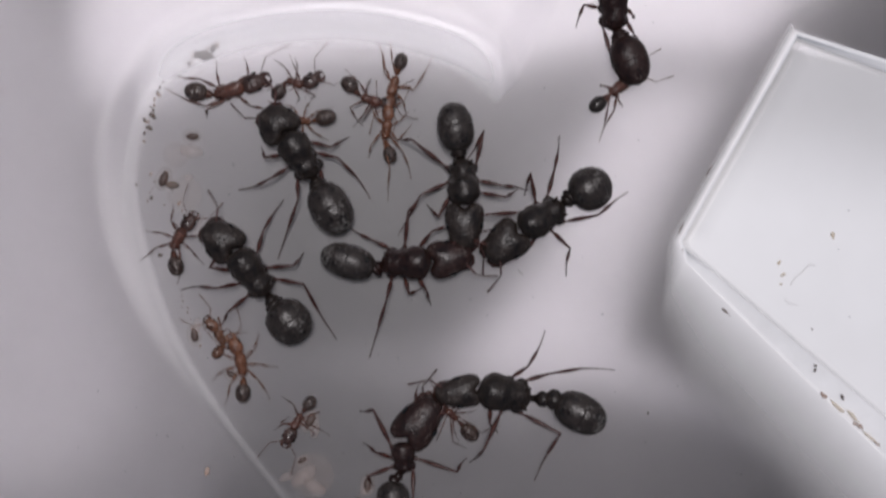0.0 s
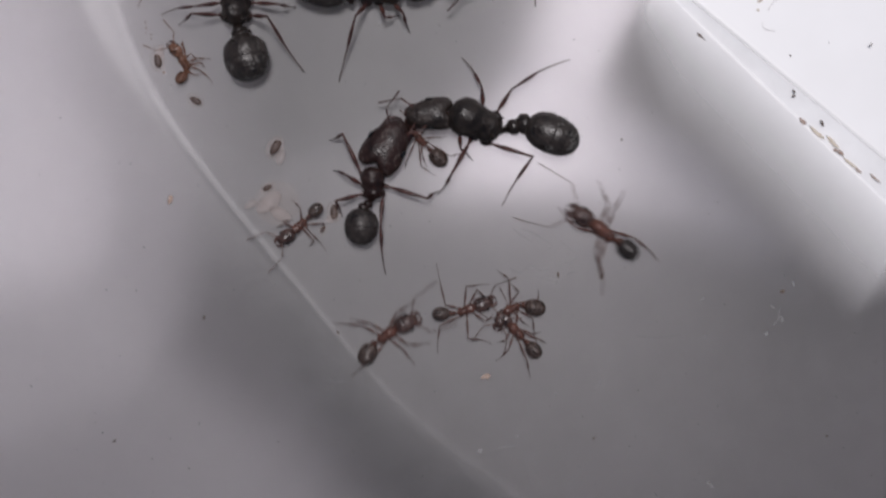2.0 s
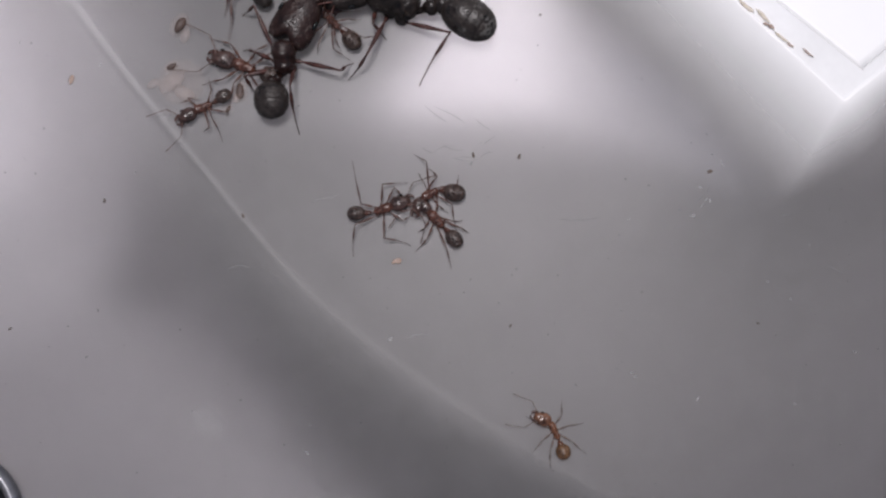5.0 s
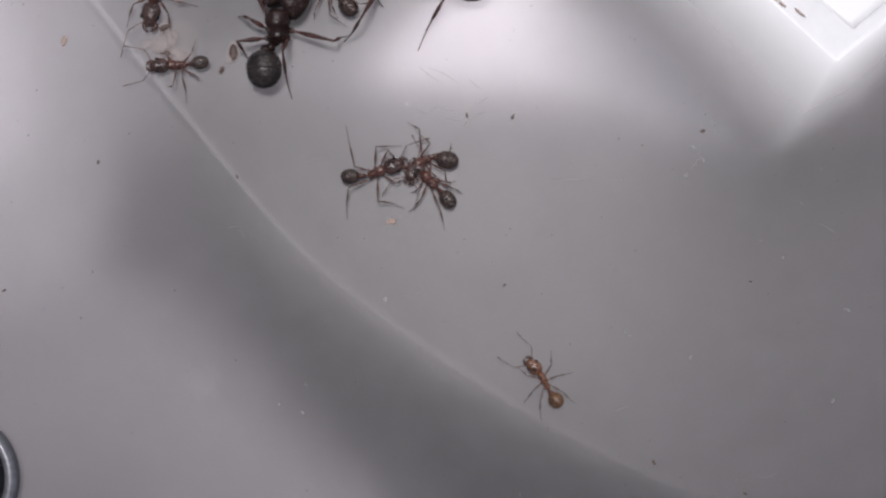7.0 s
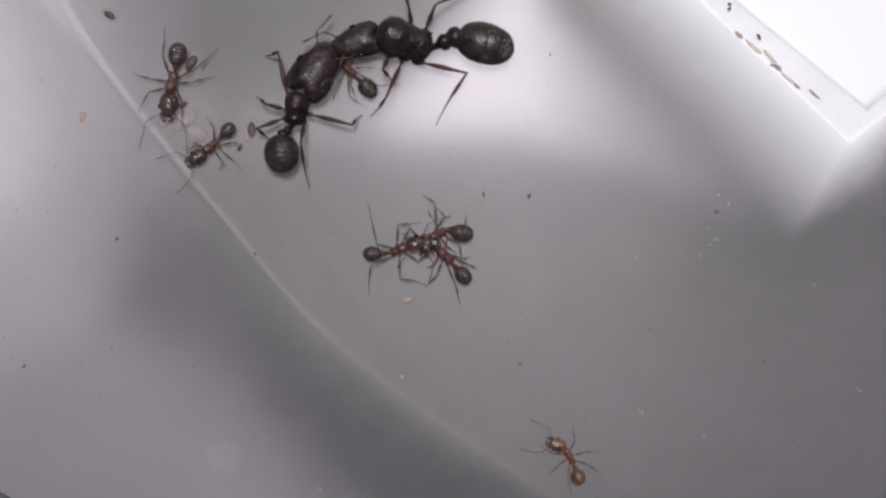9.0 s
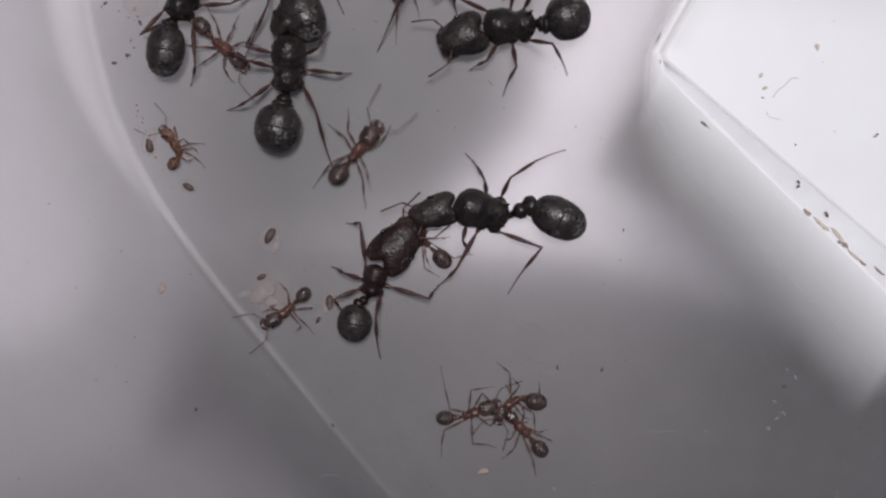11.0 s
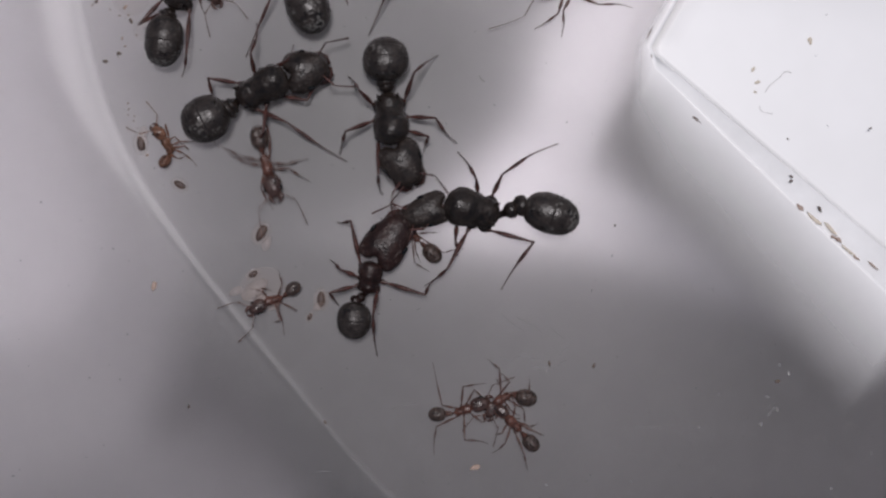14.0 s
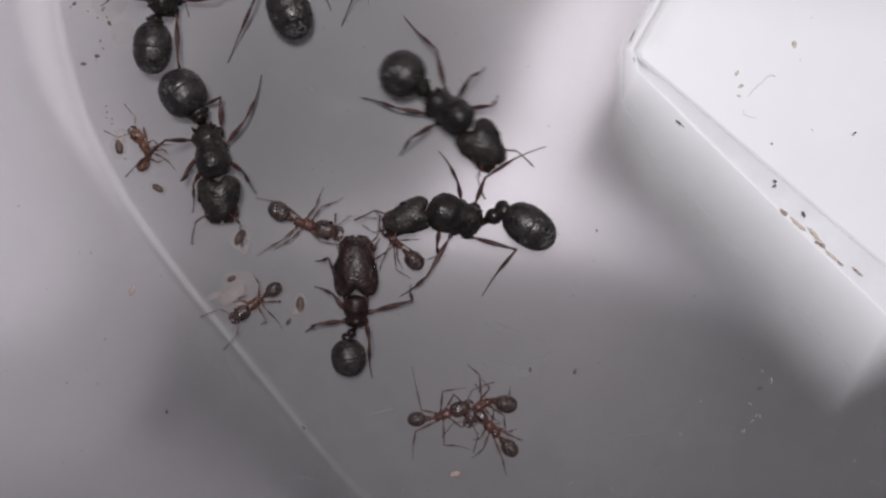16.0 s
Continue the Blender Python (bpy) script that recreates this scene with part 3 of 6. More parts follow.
def gaster_mesh(length, wide, mat, big, seed):
    """An egg-shaped abdomen of overlapping plates, with a fine step at each edge."""
    bm = bmesh.new()
    edges, high = (0.52, 0.74, 0.88), wide * 0.88

    def radius(t):
        r = math.sqrt(max(0.0, 1 - abs(2 * t ** 0.94 - 1) ** 2.3)) if 0 < t < 1 else 0.03
        lip = sum(0.012 * math.exp(-((t - e + 0.012) / 0.014) ** 2) - 0.014 * math.exp(-((t - e - 0.016) / 0.016) ** 2) for e in edges)
        return max(0.03, r + lip * r * 1.4)

    ts = sorted({i / 34 for i in range(35)} | {e + o for e in edges for o in (-0.012, 0.004, 0.02)})
    rings(bm, [(-length * t, 0, 0.04 * wide * math.sin(math.pi * t), wide / 2 * radius(t), high / 2 * radius(t)) for t in ts], 24)
    uneven(bm, wide, 0.012, seed)
    hairs(bm, 60 if big else 12, lambda r: (lambda t, a: (Vector((-length * t, wide / 2 * radius(t) * math.cos(a), high / 2 * radius(t) * math.sin(a))),
          Vector((-length * (t + 0.35), wide * math.cos(a), high * math.sin(a)))))(r.uniform(0.25, 0.97), r.uniform(0.1, 3.0)), length * 0.065, seed)
    return finish(bm, "gaster", mat)


def thigh_mesh(length, thick, mat):
    """Hip joint, the narrow ring after it and the swollen thigh, straight along x."""
    bm = bmesh.new()
    prof = ((-0.04, 0.5), (0.02, 0.95), (0.10, 1.0), (0.16, 0.50), (0.20, 0.42), (0.26, 0.66), (0.40, 0.98), (0.55, 1.0), (0.72, 0.74), (0.88, 0.50), (0.97, 0.50), (1.01, 0.30))
    rings(bm, [(length * t, 0, 0, thick * r, thick * r) for t, r in prof], 9)
    return finish(bm, "leg", mat)


def shank_mesh(length, thick, mat, bend, seed):
    """Shin, spur, the beaded foot with its claw, and short bristles; straight along x but for the foot, which turns aside."""
    bm = bmesh.new()
    prof = ((-0.02, 0.30), (0.02, 0.42), (0.10, 0.46), (0.24, 0.76), (0.36, 0.72), (0.46, 0.44), (0.475, 0.24), (0.49, 0.32), (0.66, 0.26), (0.675, 0.17), (0.69, 0.25), (0.79, 0.20),
            (0.80, 0.14), (0.815, 0.21), (0.90, 0.17), (0.96, 0.21), (1.0, 0.07))
    aside = lambda t: bend * length * max(0.0, t - 0.47) ** 1.4
    rings(bm, [(length * t, aside(t), 0, thick * r, thick * r) for t, r in prof], 8)
    rings(bm, [(length * 0.45, 0, 0, thick * 0.16, thick * 0.16), (length * 0.53, thick * 0.55, 0, thick * 0.03, thick * 0.03)], 5)
    hairs(bm, 10, lambda r: (lambda t, a: (Vector((length * t, aside(t) + thick * 0.25 * math.cos(a), thick * 0.25 * math.sin(a))), Vector((length * (t + 0.4), aside(t) + thick * 6 * math.cos(a), thick * 6 * math.sin(a)))))(r.uniform(0.1, 0.9), r.uniform(0, math.tau)), thick * 1.3, seed)
    return finish(bm, "shank", mat)


def antenna_mesh(scape, whip, thick, side, mat, flare):
    """An elbowed feeler: a long first joint, then a whip of small beads that thickens to its tip."""
    bm = bmesh.new()
    a, b = radians(52 + flare), radians(12 + flare * 1.5)
    ex, ey = scape * math.cos(a), side * scape * math.sin(a)
    rings(bm, [(ex * t, ey * t, thick * 3 * math.sin(math.pi * t * 0.8), thick * r, thick * r) for t, r in ((0, 0.5), (0.08, 0.7), (0.2, 0.5), (0.6, 0.62), (0.95, 0.75), (1.0, 0.4))], 8)
    st = []
    for i in range(23):
        t = i / 22
        r = (0.42 + 0.4 * t) * (0.78 if i % 2 == 0 else 1.0) * (1 if i < 22 else 0.4)
        st.append((ex + whip * t * math.cos(b), ey + side * whip * t * math.sin(b) * (1 - 0.25 * t), thick * 2.0 * (1 - t) - thick * 3 * t, thick * r, thick * r))
    rings(bm, st, 8)
    return finish(bm, "antenna", mat)


def stance(hip, yaw, reach, yaw2, thigh, shank):
    """The poses of a thigh and its shank, in the body's and the thigh's space: the knee stands up as far as a short reach asks, the foot meets the floor."""
    x, y, z = hip
    lift = min(math.sqrt(max(thigh ** 2 - reach ** 2, (0.22 * thigh) ** 2)), 0.8 * thigh, max(0.15, 0.85 * shank - z))
    flat = math.sqrt(thigh ** 2 - lift ** 2)
    upper = at(x, y, z, yaw, -math.degrees(math.asin(lift / thigh)))
    drop = math.degrees(math.asin(min(0.98, (z + lift - 0.04) / shank)))
    lower = at(x + flat * math.cos(radians(yaw)), y + flat * math.sin(radians(yaw)), z + lift, yaw2, drop)
    return upper, upper.inverted() @ lower


def ant(label, style, sizes, legs, rows, gait=0, curl=0, wide=None, strides=(), feeler=1.0):
    """sizes: head, thorax, waist and gaster lengths; wide: head, thorax and gaster widths. legs: thigh and shank lengths, or for a still stance
    (yaw, thigh, yaw of the shank, shank). rows: time, place, turn, and the turns of head, waist and gaster. strides: time, then yaw, reach and shank yaw of each leg."""
    hm, tm, wm, gm, lm, hw, tw, gw, rise = STYLES[style]
    hl, tl, wl, gl = sizes
    big = style.endswith("major")
    count[0] += 1
    seed = count[0]
    rng = random.Random(seed * 7)
    body = tagged(new("ant"), label, "ant", "large ants" if big else "small ants")
    head_w, chest, gast_w = wide or (hl * hw, tl * tw, gl * gw)
    z = rise if not curl else 0.3
    part("thorax", thorax_mesh(tl * 1.04, chest, tm, big, seed), body, at(0, 0, z), "" if big else "red-brown thorax")
    head = part("head", head_mesh(hl, head_w, big, hm, seed), body, at(tl * 0.5, 0, z), "")
    jaws = JAW if hm is not ORANGE else ORANGELEG
    for side in (1, -1):
        part("mandible", jaw_mesh(hl, head_w, side, jaws, big), head, None, "dark toothed jaw" if big else "")
        bm = bmesh.new()
        e = 0.085 if big else 0.11
        ball(bm, lambda u, v: egg(hl * 2 * e, hl * e, hl * 1.6 * e)(u, v), 10, 7)
        part("eye", finish(bm, "eye", EYE), head, at(hl * (0.42 if big else 0.5), side * head_w * 0.455, head_w * 0.14), "small black eye")
        sc = (0.95 if big else hl * 0.85) * feeler
        part("antenna", antenna_mesh(sc, sc * (1.25 if big else 1.45), 0.07 if big else 0.036, side, lm, rng.uniform(-12, 14)), head,
             at(hl * 0.80, side * head_w * 0.18, head_w * 0.12), "")
    pet, post = (0.34, 0.44) if big else (0.27, 0.35)
    waist = part("petiole", node_mesh("petiole", wl * 0.60 + 0.05 * tl, tl * pet, tl * pet * 1.05, wm), body, at(-tl * 0.5, 0, z - 0.08 * chest), "")
    part("postpetiole", node_mesh("postpetiole", wl * 0.52 + 0.06 * tl, tl * post, tl * post * 0.95, wm, 0.22), waist, at(-wl * 0.5, 0, 0.02), "")
    gaster = part("gaster", gaster_mesh(gl, gast_w, gm, big, seed), waist, at(-wl * 0.94, 0, 0.1 * chest, rows[0][6]), "dull black banded abdomen" if gm is GLOSS else "")
    thick = 0.125 if big else tl * 0.060
    limbs = []
    for key, given in legs.items():
        side = 1 if key[0] == "l" else -1
        hip = (tl * HIPS[key[1]], side * chest * 0.36, z - 0.22 * chest)
        yaw, thigh, yaw2, shank = given if len(given) == 4 else (0, given[0], 0, given[1])
        leg = part("leg", thigh_mesh(thigh, thick, lm), body)
        foot = part("shank", shank_mesh(shank, thick, lm, rng.uniform(-0.3, 0.3), seed), leg)
        n = 1 + 3 * ("l1", "l2", "l3", "r1", "r2", "r3").index(key)
        poses = [(r[0], *r[n:n + 3]) for r in strides] or [(0, yaw, thigh * 0.95, yaw2)]
        leg.matrix_basis, foot.matrix_basis = stance(hip, *poses[0][1:], thigh, shank)
        limbs.append((key, leg, foot, hip, thigh, shank, poses))
    MOVING.append((body, head, waist, gaster, limbs, rows, gait, tl, wl, z, chest))
    return body


def build_ants():
    ant('large black ant biting a small orange ant', 'major', (1.89, 2.48, 0.54, 2.97), wide=(2.2, 1.95, 2.2),
        legs=dict(l1=(1.2, 1.4), l2=(1.48, 2.23), l3=(1.43, 3.58), r1=(1.44, 1.4), r2=(1.47, 2.89), r3=(1.92, 1.9)),
        rows=[(0, -7.49, 17.55, 122, 8, -2, 0),
              (0.5, -7.34, 17.39, 121, 10, 0, -1),
              (2, -7.37, 17.45, 120, 10, 0, -1),
              (12.5, -6.36, 17.47, 116, 20, 19, -23),
              (14, -6.0, 17.8, 116, 20, 19, -23),
              (15, -6.05, 17.1, 116, 20, 19, -23),
              (15.5, -5.8, 17.6, 114, 20, 19, -23),
              (16, -5.85, 17.65, 116, 20, 19, -23)],
        strides=[(0, 71, 1, -12, 95, 1.3, 80, 153, 1.3, 127, -137, 1.4, -85, -137, 1.4, -167, 158, 1.8, 174)])
    ant('large black ant walking along the rim', 'major', (2.22, 2.66, 0.75, 2.5), wide=(2.1, 1.9, 2.36),
        legs=dict(l1=(1.62, 1.91), l2=(1.7, 2.7), l3=(1.81, 1.88), r1=(1.49, 2.12), r2=(1.76, 1.4), r3=(1.95, 3.67)),
        rows=[(0, -10.05, 11.3, 126, 13, 2, 3),
              (0.5, -9.57, 11.23, 120, -11, -4, 3),
              (1, -9.22, 11.4, 99, 3, 11, -9),
              (1.5, -9.1, 11.33, 95, 13, 26, -22),
              (2, -9.01, 11.13, 89, 18, 30, -15),
              (2.5, -9.1, 11.2, 89, 17, 30, -14),
              (3, -9.11, 11.52, 90, 19, 25, -8),
              (10, -5.12, 12.84, 79, 0, -8, 3),
              (10.2, -5.3, 12.7, 80, -6, -10, 5),
              (12.3, -6.89, 11.71, 94, 2, -15, 7),
              (12.5, -7.06, 11.93, 92, 5, -5, 1),
              (13, -7.16, 11.67, 92, 0, -9, 3),
              (13.5, -6.57, 11.11, 56, -9, -1, -13),
              (14, -6.87, 10.76, 26, -10, 15, -14),
              (14.5, -6.9, 10.62, 14, -3, 40, -41),
              (15, -7.42, 10.5, 5, -12, 3, 0),
              (15.5, -7.84, 9.03, -33, -22, 12, 17),
              (16, -8.36, 7.74, -74, -12, 9, 12)],
        strides=[(0, 44, 0.7, -60, 67, 1.3, 49, 97, 0.8, 110, -53, 1.6, -63, -122, 1.1, -72, -136, 1.8, 171),
                 (0.5, 28, 0.8, 5, 77, 1.1, 61, 97, 0.8, 110, -58, 1, -40, -98, 1, -86, -140, 1.5, -179),
                 (1, 77, 1.6, -21, 105, 1.4, 81, 97, 0.8, 110, -114, 0.8, -58, -98, 1, -86, -122, 1.1, -150),
                 (1.5, 85, 1.5, -13, 113, 1.3, 85, 97, 0.8, 110, -85, 0.8, -26, -98, 1, -86, -107, 1, -148),
                 (10, 85, 1.5, -13, 113, 1.3, 85, 145, 1.7, 127, -85, 0.8, -26, -98, 1, -86, -149, 1.8, -165),
                 (12.3, 85, 1.5, -13, 43, 1.6, 33, 119, 1.3, 84, -66, 0.6, 7, -93, 1.7, -73, -147, 1.6, -161),
                 (12.5, 85, 1.5, -13, 48, 1.6, 35, 127, 1.2, 89, -66, 0.6, 7, -94, 1.7, -75, -143, 1.9, -160),
                 (13, 85, 1.5, -13, 52, 1.2, 25, 122, 1.1, 86, -66, 0.6, 7, -91, 1.9, -69, -143, 2.3, -158),
                 (13.5, -5, 1.2, 54, 85, 1.6, 79, 134, 1.4, 140, -64, 1.4, -128, -72, 1.6, -139, -112, 1.6, -102),
                 (14, -5, 1.2, 54, 66, 1, 55, 147, 1.7, -107, -37, 1.5, 43, -119, 1.2, -158, -51, 1.9, -61),
                 (14.5, 20, 1.1, 30, 78, 1.2, 65, 157, 1.6, 107, -38, 1, 19, -56, 1.5, -39, -119, 1.3, -136),
                 (15, 31, 0.7, 27, 90, 1.2, 67, 150, 1.5, 127, -37, 1.2, -119, -88, 0.8, -79, -114, 1.5, -111),
                 (15.5, 43, 1.5, 102, 87, 0.9, 75, 152, 1.6, -91, -48, 1.2, -7, -70, 1.5, -71, -101, 1.3, -106),
                 (16, 37, 1.1, 2, 123, 1.7, 142, 163, 2.4, -84, -30, 1, -26, -43, 1.5, 130, -97, 0.4, -75)])
    ant('large dark red and black ant locked in a fight', 'redmajor', (2.32, 2.39, 0.59, 3.02), wide=(1.95, 1.9, 1.85),
        legs=dict(l1=(1.48, 2.01), l2=(2.16, 1.48), l3=(1.24, 1.72), r1=(1.2, 1.4), r2=(1.2, 1.4), r3=(1.68, 3.7)),
        rows=[(0, -1.85, 11.89, 0, 12, 38, -54),
              (1, -1.73, 11.84, 3, 14, 36, -51),
              (1.5, -1.74, 11.66, 5, 14, 26, -41),
              (2, -1.48, 11.67, 5, 11, 26, -44),
              (9.5, 1.04, 16.81, -4, 10, 37, -51),
              (12.5, 1.54, 17.61, -4, 10, 37, -51),
              (16, 1.04, 18.61, -4, 10, 37, -51)],
        strides=[(0, 50, 1.3, 20, 84, 2, 53, 154, 1.2, 155, -57, 1, -79, -75, 0.5, 19, -103, 1.3, -107),
                 (1, 50, 1.3, 20, 84, 2, 53, 154, 1.2, 155, -57, 1, -79, -75, 0.5, 19, -108, 1.6, -112),
                 (1.5, 50, 1.3, 20, 84, 2, 53, 154, 1.2, 155, -57, 1, -79, -75, 0.5, 19, -111, 1.6, -114),
                 (2, 50, 1.3, 20, 84, 2, 53, 154, 1.2, 155, -57, 1, -79, -75, 0.5, 19, -125, 1.1, -113)])
    ant('large black ant pulling at a rival', 'major', (2.45, 2.28, 0.5, 2.7), wide=(2.0, 1.85, 1.95),
        legs=dict(l1=(1.69, 1.4), l2=(1.43, 1.74), l3=(2.09, 2.26), r1=(1.58, 1.4), r2=(1.86, 2.64), r3=(2.7, 1.53)),
        rows=[(0, 1.21, 16.22, -87, -3, 17, -11),
              (1, 1.4, 16.05, -88, -1, 17, -7),
              (2, 1.35, 16, -88, -1, 15, -4),
              (5, 0.26, 21.74, -90, 2, 20, -2),
              (6.67, -3.96, 19.79, -34, 3, 16, 1),
              (8.33, -8.18, 17.84, 21, 3, 12, 4),
              (10, -11.68, 15.18, 67, 1, -12, 27),
              (12.3, -10.91, 16.04, 67, -1, -7, 24),
              (12.5, -11.0, 15.85, 67, -1, -10, 26),
              (13, -10.8, 15.72, 67, 0, -12, 27),
              (13.5, -10.92, 15.8, 67, 0, -12, 29),
              (14, -10.98, 15.95, 67, 0, -9, 25),
              (14.5, -10.8, 15.9, 67, 0, -7, 24),
              (15, -10.82, 16.1, 67, 0, -6, 24),
              (15.5, -10.7, 16.0, 65, 0, 0, 24),
              (16, -10.6, 15.75, 68, -2, -5, 24)],
        strides=[(0, 75, 1.6, 121, 74, 1.5, 84, 164, 2.1, -30, -31, 1.5, -143, -67, 1.8, -32, -130, 1.4, -99),
                 (12.5, 75, 1.6, 121, 74, 1.5, 84, 164, 2.1, -30, -31, 1.5, -143, -67, 1.8, -32, -157, 3.3, 175),
                 (13, 75, 1.6, 121, 74, 1.5, 84, 164, 2.1, -30, -31, 1.5, -143, -67, 1.8, -32, -159, 3, 178),
                 (13.5, 75, 1.6, 121, 74, 1.5, 84, 164, 2.1, -30, -31, 1.5, -143, -67, 1.8, -32, -158, 3, 179),
                 (14, 75, 1.6, 121, 74, 1.5, 84, 164, 2.1, -30, -31, 1.5, -143, -67, 1.8, -32, -158, 2.9, -177),
                 (15, 75, 1.6, 121, 71, 0.8, 88, 104, 1.5, 136, -31, 1.5, -143, -67, 1.8, -32, -158, 2.9, -177),
                 (15.5, 75, 1.6, 121, 71, 0.8, 88, 104, 1.5, 136, -31, 1.5, -143, -67, 1.8, -32, -152, 3.1, -156),
                 (16, 75, 1.6, 121, 71, 0.8, 88, 104, 1.5, 136, -31, 1.5, -143, -67, 1.8, -32, -153, 3.1, -155)])
    ant('large black ant moving between the fighters', 'major', (2.36, 2.47, 0.69, 2.3), wide=(2.12, 1.95, 2.36),
        legs=dict(l1=(1.42, 1.4), l2=(1.71, 1.97), l3=(2.22, 2.71), r1=(2.4, 1.71), r2=(1.95, 1.82), r3=(1.68, 2.17)),
        rows=[(0, 5.4, 14.3, -150, 10, 14, -20),
              (1, 5.47, 14.14, -154, 8, 14, -13),
              (1.5, 5.43, 14.07, -152, 4, 7, -11),
              (3, 5.43, 14.07, -152, 4, 7, -11),
              (10.2, 5.27, 14.23, -175, 4, -13, 15),
              (12.3, 4.57, 13.12, -156, 35, 11, -9),
              (12.5, 3.67, 12, -141, 21, 11, -15),
              (13, 0.16, 8.95, -143, 9, 11, -14),
              (13.5, -2.12, 7.37, -128, 21, -6, 14),
              (14, -0.32, 9.18, -84, 20, 2, -7),
              (14.5, 0.5, 8.9, -75, -7, 3, -11),
              (15, -0.16, 8.71, -87, -1, 1, -2),
              (15.5, -0.49, 8.62, -90, 8, 0, 3),
              (15.7, -0.09, 10.29, -56, 9, 5, 9),
              (16, 3.65, 9.76, -38, -15, -11, 15)],
        strides=[(0, 21, 2.6, -46, 103, 1.5, 51, 160, 2, -170, -25, 1.1, -48, -107, 1.7, 47, -134, 1.7, -134),
                 (1, 21, 2.6, -46, 103, 1.5, 51, 160, 2, -170, -25, 1.1, -48, -107, 1.7, 47, -126, 1.3, -124),
                 (12.3, 54, 1.2, 8, 90, 1.5, 58, 148, 1.3, 122, -25, 1.1, -48, -107, 1.7, 47, -131, 0.9, -101),
                 (12.5, 53, 1.2, -2, 105, 1.7, 111, 138, 1, 141, -25, 1.1, -48, 2, 1.9, -46, -138, 1.2, -115),
                 (13, 33, 1.7, -18, 115, 1.6, 124, 156, 2.1, 169, 0, 3.1, -59, -7, 1.8, -33, -136, 1.7, -151),
                 (13.5, 60, 1, 14, 116, 1.7, 128, 148, 1.8, 145, 11, 2.8, -47, -128, 1.3, 75, -135, 1.2, -155),
                 (14, 65, 1.2, -33, 79, 1.6, 31, 150, 1.5, 135, -5, 1.9, -8, -71, 1.7, -29, -137, 0.7, -158),
                 (14.5, 48, 1, -62, 72, 1.5, 69, 137, 1.9, 146, -37, 1, 10, -84, 1.6, -67, -136, 1.1, -162),
                 (15, 63, 0.7, 37, 86, 1.3, 40, 147, 2, 154, -18, 0.6, -19, -79, 1.3, -38, -136, 0.8, -161),
                 (15.5, 66, 0.9, 51, 109, 0.9, 61, 150, 2.4, 148, -2, 0.9, -47, -80, 1.2, -16, -135, 0.8, -167),
                 (15.7, 66, 0.9, 51, 96, 1.3, 68, 137, 1.1, 85, -32, 1.5, 23, -92, 2, -49, -149, 0.8, -143),
                 (16, 41, 1, 93, 93, 0.9, 73, 141, 2.4, 173, -17, 1.7, 4, -108, 1.4, -94, -151, 1.7, -165)])
